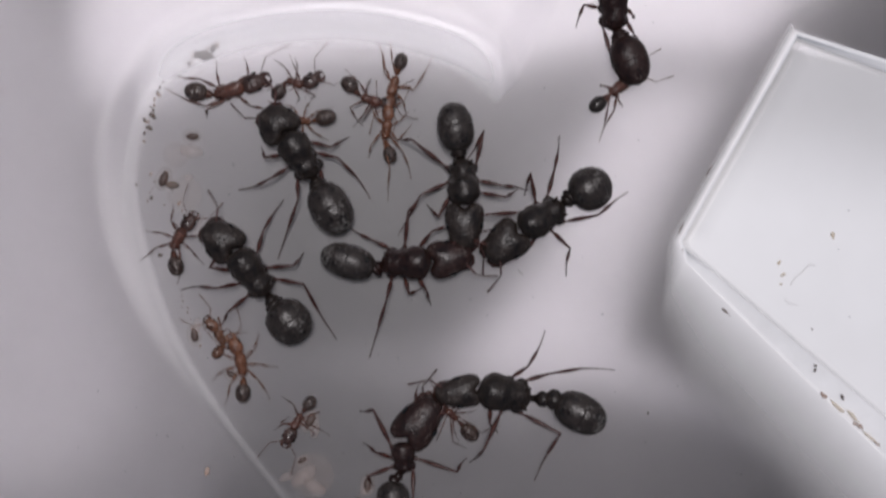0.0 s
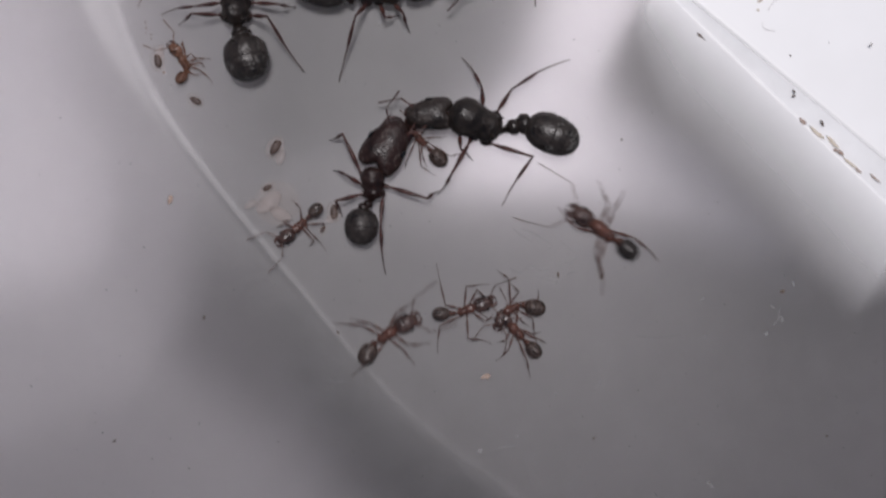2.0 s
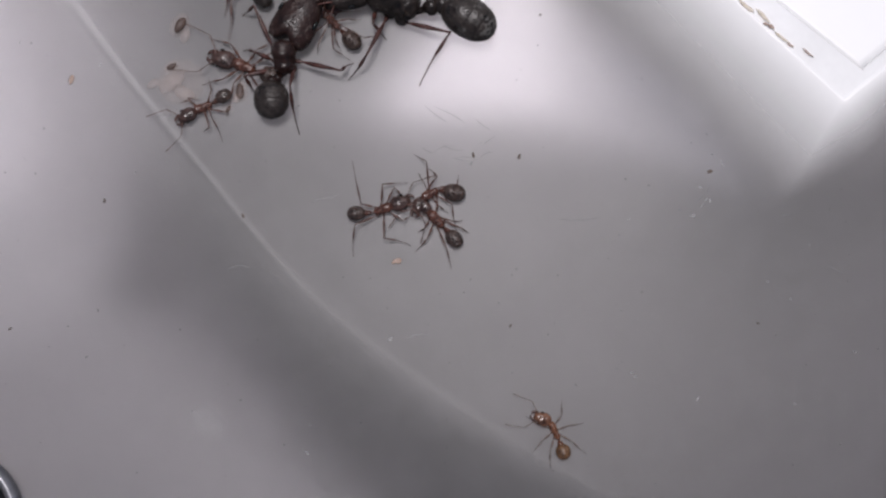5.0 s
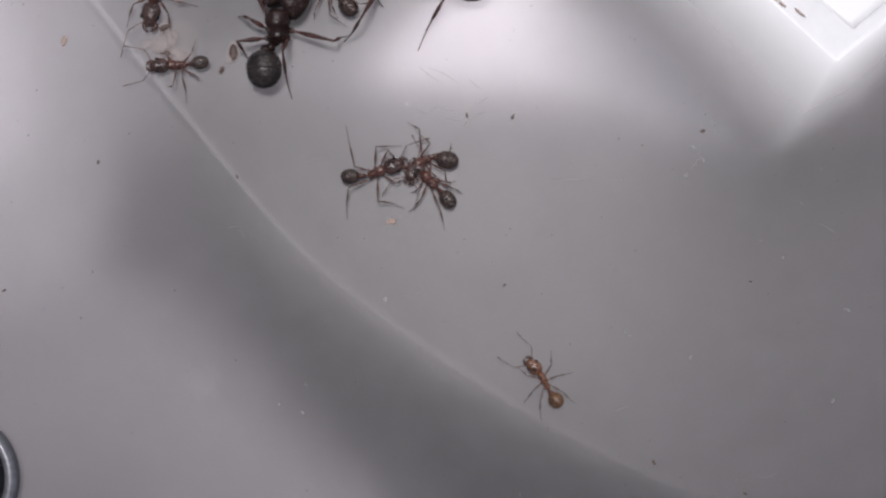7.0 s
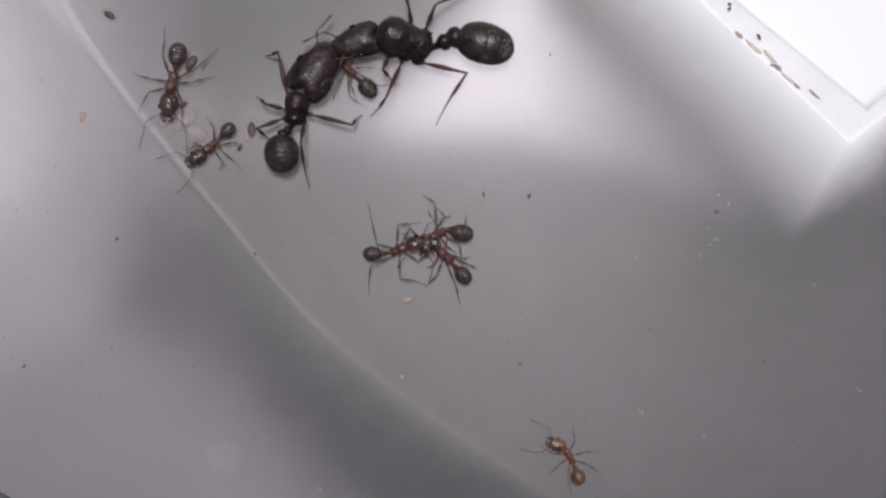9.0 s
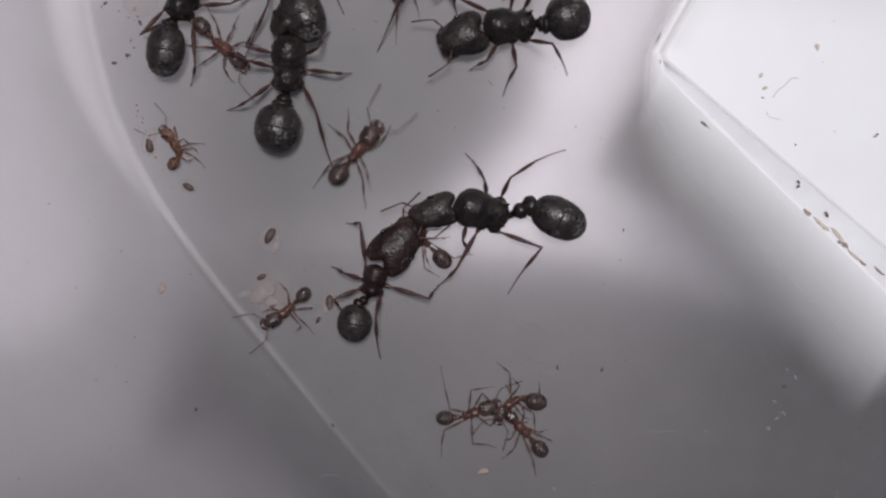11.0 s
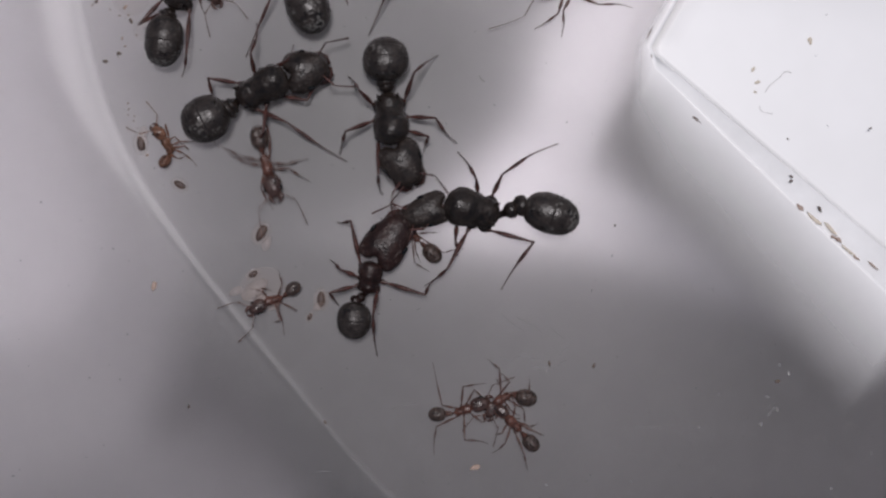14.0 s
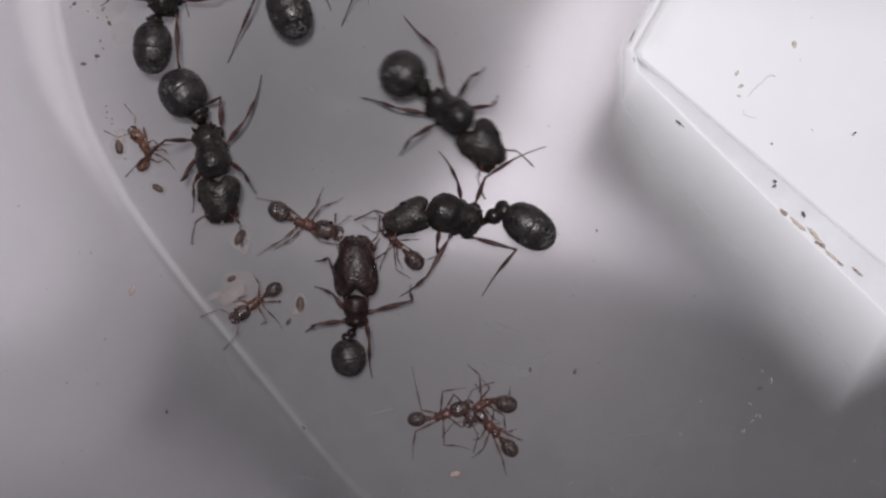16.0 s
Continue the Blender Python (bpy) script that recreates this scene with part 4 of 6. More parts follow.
    ant('large black ant gripping a rival by the head', 'major', (2.41, 2.57, 1.54, 2.95), wide=(1.65, 2.15, 2.05),
        legs=dict(l1=(1.2, 1.4), l2=(2.67, 2.03), l3=(2.7, 3.1), r1=(1.93, 1.4), r2=(1.24, 2.25), r3=(1.58, 3.7)),
        rows=[(0, 3.42, 4.93, 168, 21, 9, -25),
              (0.5, 3.5, 4.79, 163, 22, 19, -36),
              (1, 3.33, 4.85, 159, 28, 32, -45),
              (1.5, 3.34, 4.78, 161, 27, 27, -43),
              (2, 3.54, 4.64, 158, 27, 37, -39),
              (2.5, 3.59, 4.69, 162, 28, 31, -39),
              (3, 3.66, 4.6, 163, 27, 34, -56),
              (3.5, 4.07, 4.59, 151, 41, 60, -72),
              (4, 3.86, 4.62, 150, 49, 46, -51),
              (6.5, 3.87, 4.15, 156, 38, 41, -46),
              (8.5, 3.79, 4.23, 162, 32, 38, -43),
              (9, 3.9, 4.32, 165, 33, 37, -38),
              (9.5, 3.77, 4.52, 166, 35, 29, -46),
              (10, 3.82, 4.64, 167, 29, 33, -39),
              (12.5, 3.9, 4.71, 167, 33, 37, -68),
              (13, 3.93, 4.6, 167, 31, 35, -63),
              (13.5, 3.9, 4.61, 167, 32, 34, -61),
              (14, 3.85, 4.57, 166, 34, 36, -40),
              (14.5, 3.82, 4.61, 165, 37, 36, -53),
              (15, 3.92, 4.61, 168, 29, 30, -36),
              (15.5, 3.78, 4.57, 166, 36, 38, -59),
              (16, 3.98, 4.47, 164, 37, 43, -62)],
        strides=[(0, 99, 0.2, 146, 74, 1.9, 71, 165, 2.9, 72, 49, 1.8, 35, -133, 1.3, -111, -151, 2.1, -160),
                 (0.5, 115, 0.2, 163, 78, 1.8, 77, 174, 2.9, 77, 49, 1.8, 35, -120, 1.4, -109, -140, 1.9, -155),
                 (1, 115, 0.2, 163, 88, 2, 80, -180, 3.1, 81, 49, 1.8, 35, -113, 1.6, -108, -104, 1.5, -128),
                 (1.5, 118, 0.7, 173, 85, 2.1, 78, 178, 3.1, 77, 49, 1.8, 35, -69, 1.2, -49, -116, 1.4, -125),
                 (2, 114, 0.7, 170, 84, 2, 80, -177, 3.1, 76, 49, 1.8, 35, -63, 1.1, -44, -102, 1.5, -123),
                 (2.5, 114, 0.7, 170, 82, 2.4, 69, 180, 3.1, 72, 49, 1.8, 35, -78, 0.9, -46, -108, 1.3, -127),
                 (3, 114, 0.7, 170, 81, 2.2, 70, 178, 3, 72, 49, 1.8, 35, -78, 1, -41, -110, 1.2, -133),
                 (3.5, 114, 0.7, 170, 89, 2.4, 79, -170, 2.9, 83, 49, 1.8, 35, -78, 1, -41, -110, 1.2, -133),
                 (4, 114, 0.7, 170, 96, 2.5, 78, -168, 3.1, 83, 49, 1.8, 35, -78, 1, -41, -110, 1.2, -133),
                 (6.5, 114, 0.7, 170, 90, 2.4, 69, -169, 2.9, 81, 49, 1.8, 35, -78, 1, -41, -110, 1.2, -133),
                 (8.5, 114, 0.7, 170, 84, 2.4, 64, -178, 3, 72, 49, 1.8, 35, -78, 1, -41, -110, 1.2, -133),
                 (9, 85, 0.4, 154, 85, 2, 58, 179, 2.9, 69, 49, 1.8, 35, -69, 0.8, -62, -101, 1.3, -136),
                 (9.5, 85, 0.4, 154, 79, 2.1, 61, 175, 2.9, 67, 49, 1.8, 35, -73, 0.8, -52, -109, 1.2, -131),
                 (10, 85, 0.4, 154, 73, 2.3, 62, 173, 2.8, 65, 49, 1.8, 35, -65, 0.8, -53, -102, 1.2, -132),
                 (12.5, 99, 0.4, 117, 75, 2.6, 58, 172, 2.8, 65, 49, 1.8, 35, -65, 0.9, -50, -100, 1.1, -133),
                 (13, 99, 0.4, 117, 75, 2.5, 55, 176, 2.7, 67, 49, 1.8, 35, -67, 1, -47, -102, 1.2, -131),
                 (13.5, 99, 0.4, 117, 75, 2.5, 57, 176, 2.9, 65, 49, 1.8, 35, -67, 1, -50, -104, 1.2, -131),
                 (14, 99, 0.4, 117, 76, 2.5, 56, 178, 2.9, 67, 49, 1.8, 35, -68, 0.8, -51, -101, 1.3, -130),
                 (14.5, 99, 0.4, 117, 80, 2.5, 57, 178, 2.9, 68, 49, 1.8, 35, -70, 0.9, -49, -102, 1.2, -129),
                 (15, 99, 0.4, 117, 73, 2.5, 56, 174, 2.8, 64, 49, 1.8, 35, -68, 0.8, -52, -104, 1.3, -132),
                 (15.5, 99, 0.4, 117, 80, 2.6, 52, 179, 3, 66, 49, 1.8, 35, -76, 0.9, -49, -107, 1.4, -129),
                 (16, 99, 0.4, 117, 76, 2.7, 57, 180, 2.8, 67, 49, 1.8, 35, -63, 1, -50, -95, 1.5, -130)])
    ant('large red-brown ant held by the head', 'redmajor', (2.94, 1.49, 0.82, 1.9), wide=(2.15, 1.35, 1.75),
        legs=dict(l1=(2.56, 1.4), l2=(1.2, 1.4), l3=(1.61, 1.4), r1=(2.7, 1.4), r2=(2.51, 1.4), r3=(1.68, 2.8)),
        rows=[(0, -1.97, 1.56, 95, -43, -55, 48),
              (0.5, -1.84, 1.49, 89, -35, -35, 44),
              (1, -1.86, 1.64, 90, -32, -47, 47),
              (1.5, -1.92, 1.51, 93, -36, -41, 27),
              (2, -1.82, 1.39, 94, -36, -51, 42),
              (2.5, -1.71, 1.39, 95, -35, -57, 56),
              (3, -1.69, 1.82, 95, -40, -51, 38),
              (3.5, -1.67, 1.58, 93, -35, -42, 36),
              (4, -1.63, 1.58, 94, -36, -58, 53),
              (6.5, -1.52, 1.11, 90, -29, -60, 60),
              (8.5, -1.69, 0.92, 90, -32, -36, 38),
              (9, -1.55, 0.87, 80, -25, -35, 44),
              (9.5, -1.7, 0.64, 77, -28, -37, 51),
              (10, -1.69, 1.02, 76, -29, -37, 45),
              (12.5, -1.5, 1.13, 81, -28, -43, 39),
              (13, -1.57, 1.15, 86, -29, -40, 33),
              (13.5, -1.51, 1.04, 84, -31, -44, 47),
              (14, -1.37, 1.1, 81, -27, -44, 50),
              (14.5, -1.42, 1.15, 87, -32, -49, 47),
              (15, -1.31, 1.08, 85, -26, -45, 46),
              (15.5, -0.91, 0.58, 83, -14, -43, 46),
              (16, -1, -0.35, 90, 1, -36, 42)],
        strides=[(1.5, 21, 2.4, 109, 63, 0.6, 52, 103, 1.3, -165, -9, 2.6, -9, -112, 2.4, -38, 175, 1.6, 178),
                 (2, 21, 2.4, 109, 55, 0.5, 54, 102, 1.3, -164, -9, 2.6, -9, -112, 2.3, -45, 172, 1.8, 177),
                 (2.5, 21, 2.4, 109, 51, 0.7, 58, 99, 1.5, -168, -9, 2.6, -9, -113, 2.4, -30, 169, 1.7, 177),
                 (3, 21, 2.4, 109, 80, 0.5, 60, 99, 1.5, -168, -9, 2.6, -9, -124, 2.4, -40, 169, 1.6, 177),
                 (3.5, 21, 2.4, 109, 77, 0.5, 59, 107, 1.6, -159, -9, 2.6, -9, -117, 2.4, -31, 175, 1.5, 177),
                 (6.5, 21, 2.4, 109, 62, 0.7, 58, 101, 1.5, -148, -9, 2.6, -9, -107, 2.2, -40, 174, 0.9, -179),
                 (8.5, 21, 2.4, 109, 72, 0.6, 54, 106, 1.3, -155, -9, 2.6, -9, -104, 2.4, -29, -173, 1, 179),
                 (9, 21, 2.4, 109, 87, 0.8, 51, 124, 1.5, -118, -9, 2.6, -9, -96, 2.2, -11, -172, 1.2, -168),
                 (9.5, 21, 2.4, 109, 71, 0.8, 73, 118, 1.6, -114, -9, 2.6, -9, -87, 2.1, -12, -166, 0.9, -164),
                 (10, 21, 2.4, 109, 89, 0.7, 75, 128, 1.6, -137, -9, 2.6, -9, -90, 2.1, -13, -172, 1.3, -161),
                 (12.5, 21, 2.4, 109, 79, 0.9, 65, 116, 1.3, -147, -9, 2.6, -9, -96, 2.1, -18, -178, 1.2, -169),
                 (13, 21, 2.4, 109, 80, 0.8, 51, 110, 1.3, -154, -9, 2.6, -9, -104, 2.1, -27, -179, 1.6, -175),
                 (13.5, 21, 2.4, 109, 73, 0.7, 60, 107, 1.3, -143, -9, 2.6, -9, -99, 2.2, -16, 178, 1.3, -172),
                 (14, 21, 2.4, 109, 77, 0.9, 53, 114, 1.4, -142, -9, 2.6, -9, -98, 2.1, -11, -179, 1.3, -172),
                 (14.5, 21, 2.4, 109, 57, 0.8, 68, 107, 1.3, -155, -9, 2.6, -9, -104, 2.2, -13, 179, 1.4, -180),
                 (15, 21, 2.4, 109, 68, 0.7, 65, 113, 1.3, -144, -9, 2.6, -9, -98, 2, -8, 177, 1.2, -179),
                 (15.5, 21, 2.4, 109, 50, 0.9, 79, 100, 1.1, -157, -9, 2.6, -9, -91, 2.1, 40, -179, 1, 166),
                 (16, 21, 2.4, 109, 36, 1.2, 66, 97, 0.6, 123, -9, 2.6, -9, -75, 2.1, 20, -165, 0.5, 176)])
    ant('large dark red ant beside the clear rim', 'rustmajor', (2.40, 2.60, 0.60, 2.76),
        legs=dict(l1=(55, 1.61, 25, 2.21), r1=(-55, 1.61, -25, 2.21), l2=(80, 0.99, 155, 1.42), r2=(-142, 0.7, -134, 0.55), l3=(-168, 2.52, -179, 0.52), r3=(-158, 1.01, -141, 1.32)),
        rows=[(0, 9.28, 25.79, 93, -7, 28, -10),
              (0.6, 9.28, 25.79, 93, -7, 28, -10),
              (1.2, 12.28, 28.79, 93, -7, 28, -10),
              (4, 12.28, 36.79, 93, -7, 28, -10),
              (16, 12.28, 36.79, 93, -7, 28, -10)])
    ant('small red-brown ant standing by the rim', 'small', (1.29, 1.58, 0.40, 1.26),
        legs=dict(l1=(15, 0.95, 84, 1.18), r1=(-55, 0.98, -25, 1.34), l2=(163, 0.39, 88, 1.51), r2=(-167, 1.4, -123, 0.6), l3=(140, 1.13, 158, 1.73), r3=(-172, 1.01, 143, 2.61)),
        rows=[(0, -11.39, 21.11, 16, 5, -26, 0),
              (16, -11.39, 21.11, 16, 5, -26, 0)])
    ant('small red-brown ant behind a large one', 'small', (1.03, 0.92, 0.37, 0.94),
        legs=dict(l1=(129, 0.53, 133, 1.21), r1=(-8, 1.11, -143, 0.69), l2=(98, 0.57, 115, 0.82), r2=(-47, 0.79, -115, 0.52), l3=(140, 0.66, 158, 1.01), r3=(-140, 0.66, -158, 1.01)),
        rows=[(0, -7.83, 21.59, -18, 47, 75, 0),
              (16, -7.83, 21.59, -18, 47, 75, 0)])
    ant('small orange ant pinned by a large ant', 'orange', (0.63, 0.89, 0.30, 1.14),
        legs=dict(l1=(55, 0.55, 25, 0.76), r1=(-55, 0.55, -25, 0.76), l2=(98, 0.55, 115, 0.8), r2=(-98, 0.55, -115, 0.8), l3=(140, 0.64, 158, 0.98), r3=(-140, 0.64, -158, 0.98)),
        rows=[(0, -7.44, 19.53, 174, -11, 21, 0),
              (16, -7.44, 19.53, 174, -11, 21, 0)])
    ant('small red-brown ant in a tangle', 'small', (0.83, 1.10, 0.44, 1.02),
        legs=dict(l1=(-102, 1.19, -107, 0.67), r1=(-55, 0.68, -25, 0.94), l2=(-133, 1.39, -44, 1.38), r2=(-98, 0.68, -115, 0.99), l3=(140, 0.79, 158, 1.21), r3=(97, 0.96, 84, 0.76)),
        rows=[(0, -3.74, 20.65, -18, 26, -27, 0),
              (16, -3.74, 20.65, -18, 26, -27, 0)])
    ant('small orange-brown ant in a tangle', 'orange', (0.85, 1.09, 0.43, 0.93),
        legs=dict(l1=(55, 0.67, 25, 0.92), r1=(118, 1.13, 61, 0.55), l2=(-119, 1.02, -159, 2.19), r2=(92, 1.46, 165, 2.76), l3=(-146, 1.11, -160, 1.7), r3=(-140, 0.78, -158, 1.19)),
        rows=[(0, -2.56, 21.39, -105, 2, -3, 0),
              (16, -2.56, 21.39, -105, 2, -3, 0)])
    ant('small orange-brown ant with dark gaster', 'orange', (0.83, 1.01, 0.47, 0.94),
        legs=dict(l1=(55, 0.63, 25, 0.86), r1=(-55, 0.63, -25, 0.86), l2=(154, 1.14, 173, 0.9), r2=(-136, 0.71, -33, 1.38), l3=(-158, 1.96, -178, 2.02), r3=(-133, 1.19, -149, 1.68)),
        rows=[(0, -2.92, 19.07, 82, 4, 25, 0),
              (2, -2.92, 19.07, 82, 4, 25, 0),
              (12.5, -0.53, 16.44, 82, 4, 25, 0),
              (13, -0.57, 16.25, 82, 4, 25, 0),
              (14, -0.57, 19.25, 82, 4, 25, 0),
              (16, -0.57, 19.25, 82, 4, 25, 0)])
    ant('small brown ant clinging to the rim', 'small', (0.95, 1.20, 0.45, 1.05), gait=10,
        legs=dict(l1=(55, 0.74, 25, 1.02), r1=(-55, 0.74, -25, 1.02), l2=(98, 0.74, 115, 1.08), r2=(-98, 0.74, -115, 1.08), l3=(140, 0.86, 158, 1.32), r3=(-140, 0.86, -158, 1.32)),
        rows=[(0, -14.07, 13.14, 60, -6, 43, 0),
              (0.5, -13.94, 12.86, 60, -17, 7, 0),
              (1.5, -13.73, 13.24, 52, -6, 15, 0),
              (3, -13.73, 13.24, 52, -6, 15, 0),
              (6.5, -11.63, 12.91, 2, 1, 7, 0),
              (10, -9.53, 12.57, -48, 8, -2, 0),
              (10.2, -9.44, 12.63, -37, -2, -11, 0),
              (12.5, -9.49, 13.66, -54, -9, -8, 0),
              (13, -9.29, 13.27, -67, -5, -7, 0),
              (13.6, -9.79, 15.77, -67, -5, -7, 0),
              (16, -9.79, 17.77, -67, -5, -7, 0)])
    ant('small orange-brown ant hurrying along the rim', 'orange', (0.95, 1.20, 0.45, 1.05), gait=20,
        legs=dict(l1=(55, 0.74, 25, 1.02), r1=(-55, 0.74, -25, 1.02), l2=(98, 0.74, 115, 1.08), r2=(-98, 0.74, -115, 1.08), l3=(140, 0.86, 158, 1.32), r3=(-140, 0.86, -158, 1.32)),
        rows=[(0, -10.65, 6.45, 100, 20, -10, 0),
              (0.5, -12.36, 9.07, 106, 2, -7, 0),
              (1, -14.01, 14.61, 108, 2, -32, 0),
              (1.5, -14.51, 18.11, 108, 2, -32, 0),
              (2.5, -13.51, 22.11, 108, 2, -32, 0),
              (16, -13.51, 22.11, 108, 2, -32, 0)])
    ant('small curled-up orange ant lying dead', 'curled', (0.78, 0.90, 0.16, 0.75), curl=1,
        legs=dict(l1=(-89, 0.79, -164, 0.94), r1=(-17, 0.88, 130, 0.52), l2=(-112, 1.1, -179, 0.41), r2=(-98, 0.56, -115, 0.81), l3=(-146, 0.8, -82, 0.52), r3=(-140, 0.65, -158, 0.99)),
        rows=[(0, -11.8, 7.88, 117, 15, -66, 0),
              (1.5, -11.8, 7.88, 117, 15, -66, 0),
              (16, -11.8, 7.88, 117, 15, -66, 0)])
    ant('small pale brown ant tending the brood', 'small', (0.92, 0.89, 0.33, 0.85), gait=6,
        legs=dict(l1=(-75, 1.01, 152, 0.76), r1=(-55, 0.55, -25, 0.76), l2=(-131, 1.12, -89, 1.0), r2=(86, 1.33, -8, 0.71), l3=(142, 0.98, 8, 0.45), r3=(84, 0.85, 92, 1.41)),
        rows=[(0, -7.65, 3.41, -119, 2, -8, 0),
              (0.5, -6.14, -0.57, -148, -15, 3, 0),
              (1, -5.67, -0.55, -139, 1, 7, 0),
              (1.5, -5.59, -0.64, -146, -2, 19, 0),
              (2, -5.68, -0.74, -135, -11, -2, 0),
              (2.5, -5.65, -0.73, -139, 1, 4, 0),
              (3.5, -5.55, -0.7, -139, -1, -0, 0),
              (4, -5.61, -1.14, -140, 5, 7, 0),
              (6.5, -6.04, -0.4, -180, 7, 9, 0),
              (7, -6.67, -0.7, -178, -2, 6, 0),
              (8, -6.05, -0.66, -147, 16, -2, 0),
              (9, -5.89, -0.88, -136, -12, -0, 0),
              (10, -6.14, -0.65, -135, -19, -2, 0),
              (12.5, -5.92, -0.21, -141, -11, 6, 0),
              (14.5, -6.38, 0.02, -167, 19, 24, 0),
              (16, -6.16, 0.08, -141, -4, -5, 0)])
    ant('small red-brown ant walking across the floor', 'small', (1.18, 1.12, 0.33, 1.19), gait=22,
        legs=dict(l1=(48, 0.95, 15, 1.3), r1=(-48, 0.95, -15, 1.3), l2=(88, 0.85, 112, 1.25), r2=(-95, 0.85, -112, 1.25), l3=(135, 1.05, 160, 1.7), r3=(-140, 1.05, -158, 1.7)),
        rows=[(0, -7.78, -6.96, -34, 0, 7, 0),
              (0.5, -7.78, -6.96, -34, 0, 7, 0),
              (1, -1.34, -6.73, -28, -7, -16, 30),
              (1.5, 0.41, -8.3, -23, -1, -28, 26),
              (2, -1.11, -6.4, 37, -11, -6, 28),
              (2.5, -0.14, -3.14, 46, -7, -5, -5),
              (3, 1.18, -3.77, -2, -13, -9, 6),
              (3.5, 0.96, -3.28, 25, -8, -4, 3),
              (4, -0.52, 0.26, 91, 0, 4, 0),
              (4.77, -2.97, 1.01, 144, 5, 4, 0),
              (5.53, -5.41, 1.76, 197, 9, 4, 0),
              (6.3, -7.86, 2.51, 251, 14, 5, 0),
              (6.5, -7.66, 2.81, 249, 13, 4, 0),
              (7, -7.75, 2.99, 249, 14, 3, 0),
              (8, -7.79, 2.04, 260, 0, 4, 0),
              (8.5, -7.84, 2.06, 261, 6, -3, -2),
              (9, -7.89, 2.36, 259, 5, -5, 8),
              (9.5, -7.9, 2.19, 256, 6, -1, 5),
              (10, -7.98, 2.95, 260, 2, -8, 1),
              (10.2, -7.49, 3.27, 289, 0, -13, 0),
              (10.55, -5.2, 5.09, 344, 0, -7, 0),
              (10.9, -2.9, 6.9, 400, 0, 0, 0),
              (11.6, -2, 13.9, 445, 0, 0, 0),
              (11.9, -3.34, 15.74, 387, 0, 0, 0),
              (12.2, -4.68, 17.59, 329, 0, 0, 0),
              (12.5, -6.02, 19.43, 270, 0, 0, 0),
              (13.5, -7.97, 13.36, 263, 2, 4, 0),
              (14, -6.69, 6.89, 288, -3, 2, -10),
              (14.5, -5.29, 4.36, 303, -1, 4, 0),
              (15, -4.38, 4.19, 320, 1, -5, -1),
              (15.5, -4.24, 4.25, 310, -10, 5, 3),
              (16, -3.66, 4.09, 343, 2, -9, -8)])
    ant('small red and black ant roaming the floor', 'smalldark', (1.23, 1.41, 0.34, 1.2), gait=24, feeler=1.35,
        legs=dict(l1=(48, 1.05, 10, 1.5), r1=(-52, 1.05, -12, 1.5), l2=(85, 0.95, 118, 1.4), r2=(-98, 0.95, -112, 1.4), l3=(130, 1.2, 162, 1.9), r3=(-138, 1.2, -158, 1.9)),
        rows=[(0, 26, -12, 160, 0, 0, 0),
              (0.5, 26, -12, 160, 0, 0, 0),
              (1, 23.5, -10, 155, 0, 0, 0),
              (1.5, 19.18, -8.46, 146, 7, 2, -9),
              (2, 10.13, -1.04, 144, 2, 3, -8),
              (2.5, 5.39, -1.55, 182, -2, -3, 1),
              (3, 5, -1.64, 172, 17, 3, -1),
              (3.5, 5.38, -1.76, 210, 13, -1, -17),
              (4, 3.5, -1.84, 181, 10, 6, -5),
              (4.2, 1.52, -1.33, 182, 11, 1, 0),
              (5.2, -4, 8, 110, 0, 0, 0),
              (6.3, -2, 15, 60, 0, 0, 0),
              (8, 15, 22, -10, 0, 0, 0),
              (9.5, 33, 14, -60, 0, 0, 0),
              (10.25, 31.5, 8, -120, 0, 0, 0),
              (11, 30, 2, -180, 0, 0, 0),
              (11.5, 22, -2, -200, 0, 0, 0),
              (11.9, 15, -1, -270, 0, 0, 0),
              (12.1, 14.3, 1.8, -310, 0, 0, 0),
              (12.3, 16.32, 3.25, -348, 6, 4, 0),
              (12.35, 16.05, 3.95, -305, 6, 0, 0),
              (12.4, 15.4, 4.89, -266, 5, -4, 0),
              (12.5, 13.96, 7.39, -250, 4, 4, 0),
              (12.6, 12.37, 9.16, -244, 5, 0, 0),
              (12.7, 11.0, 11.2, -240, 5, 0, 0),
              (13, 9.9, 21, -240, 0, 0, 0),
              (13.6, 9.4, 18.5, -190, 0, 0, 0),
              (14, 8.9, 15.9, -180, 0, 0, 0),
              (16, 2, 30, -240, 0, 0, 0)])
    ant('small amber ant with pale gaster', 'amber', (0.82, 0.92, 0.28, 0.76), gait=8,
        legs=dict(l1=(55, 0.63, 25, 0.86), r1=(-55, 0.63, -25, 0.86), l2=(98, 0.63, 115, 0.91), r2=(-98, 0.63, -115, 0.91), l3=(140, 0.73, 158, 1.11), r3=(-140, 0.73, -158, 1.11)),
        rows=[(0, 17, -24, 120, 0, 0, 0),
              (2.5, 10.59, -16.23, 154, -0, -23, 0),
              (3, 10.65, -16.76, 151, 5, -12, 0),
              (3.5, 11.33, -16.59, 129, 16, -10, 0),
              (4, 11.72, -16.9, 119, 39, -8, 0),
              (6.5, 11.54, -16.76, 115, 43, 2, 0),
              (7, 11.48, -16.5, 117, 18, 7, 0),
              (8, 11.61, -16.28, 120, 53, -10, 0),
              (8.5, 11.85, -16.42, 113, 50, -3, 0),
              (9, 12, -16.36, 119, 37, -12, 0),
              (10, 12.3, -16.86, 119, 37, -12, 0),
              (16, 13.3, -19.86, 119, 37, -12, 0)])
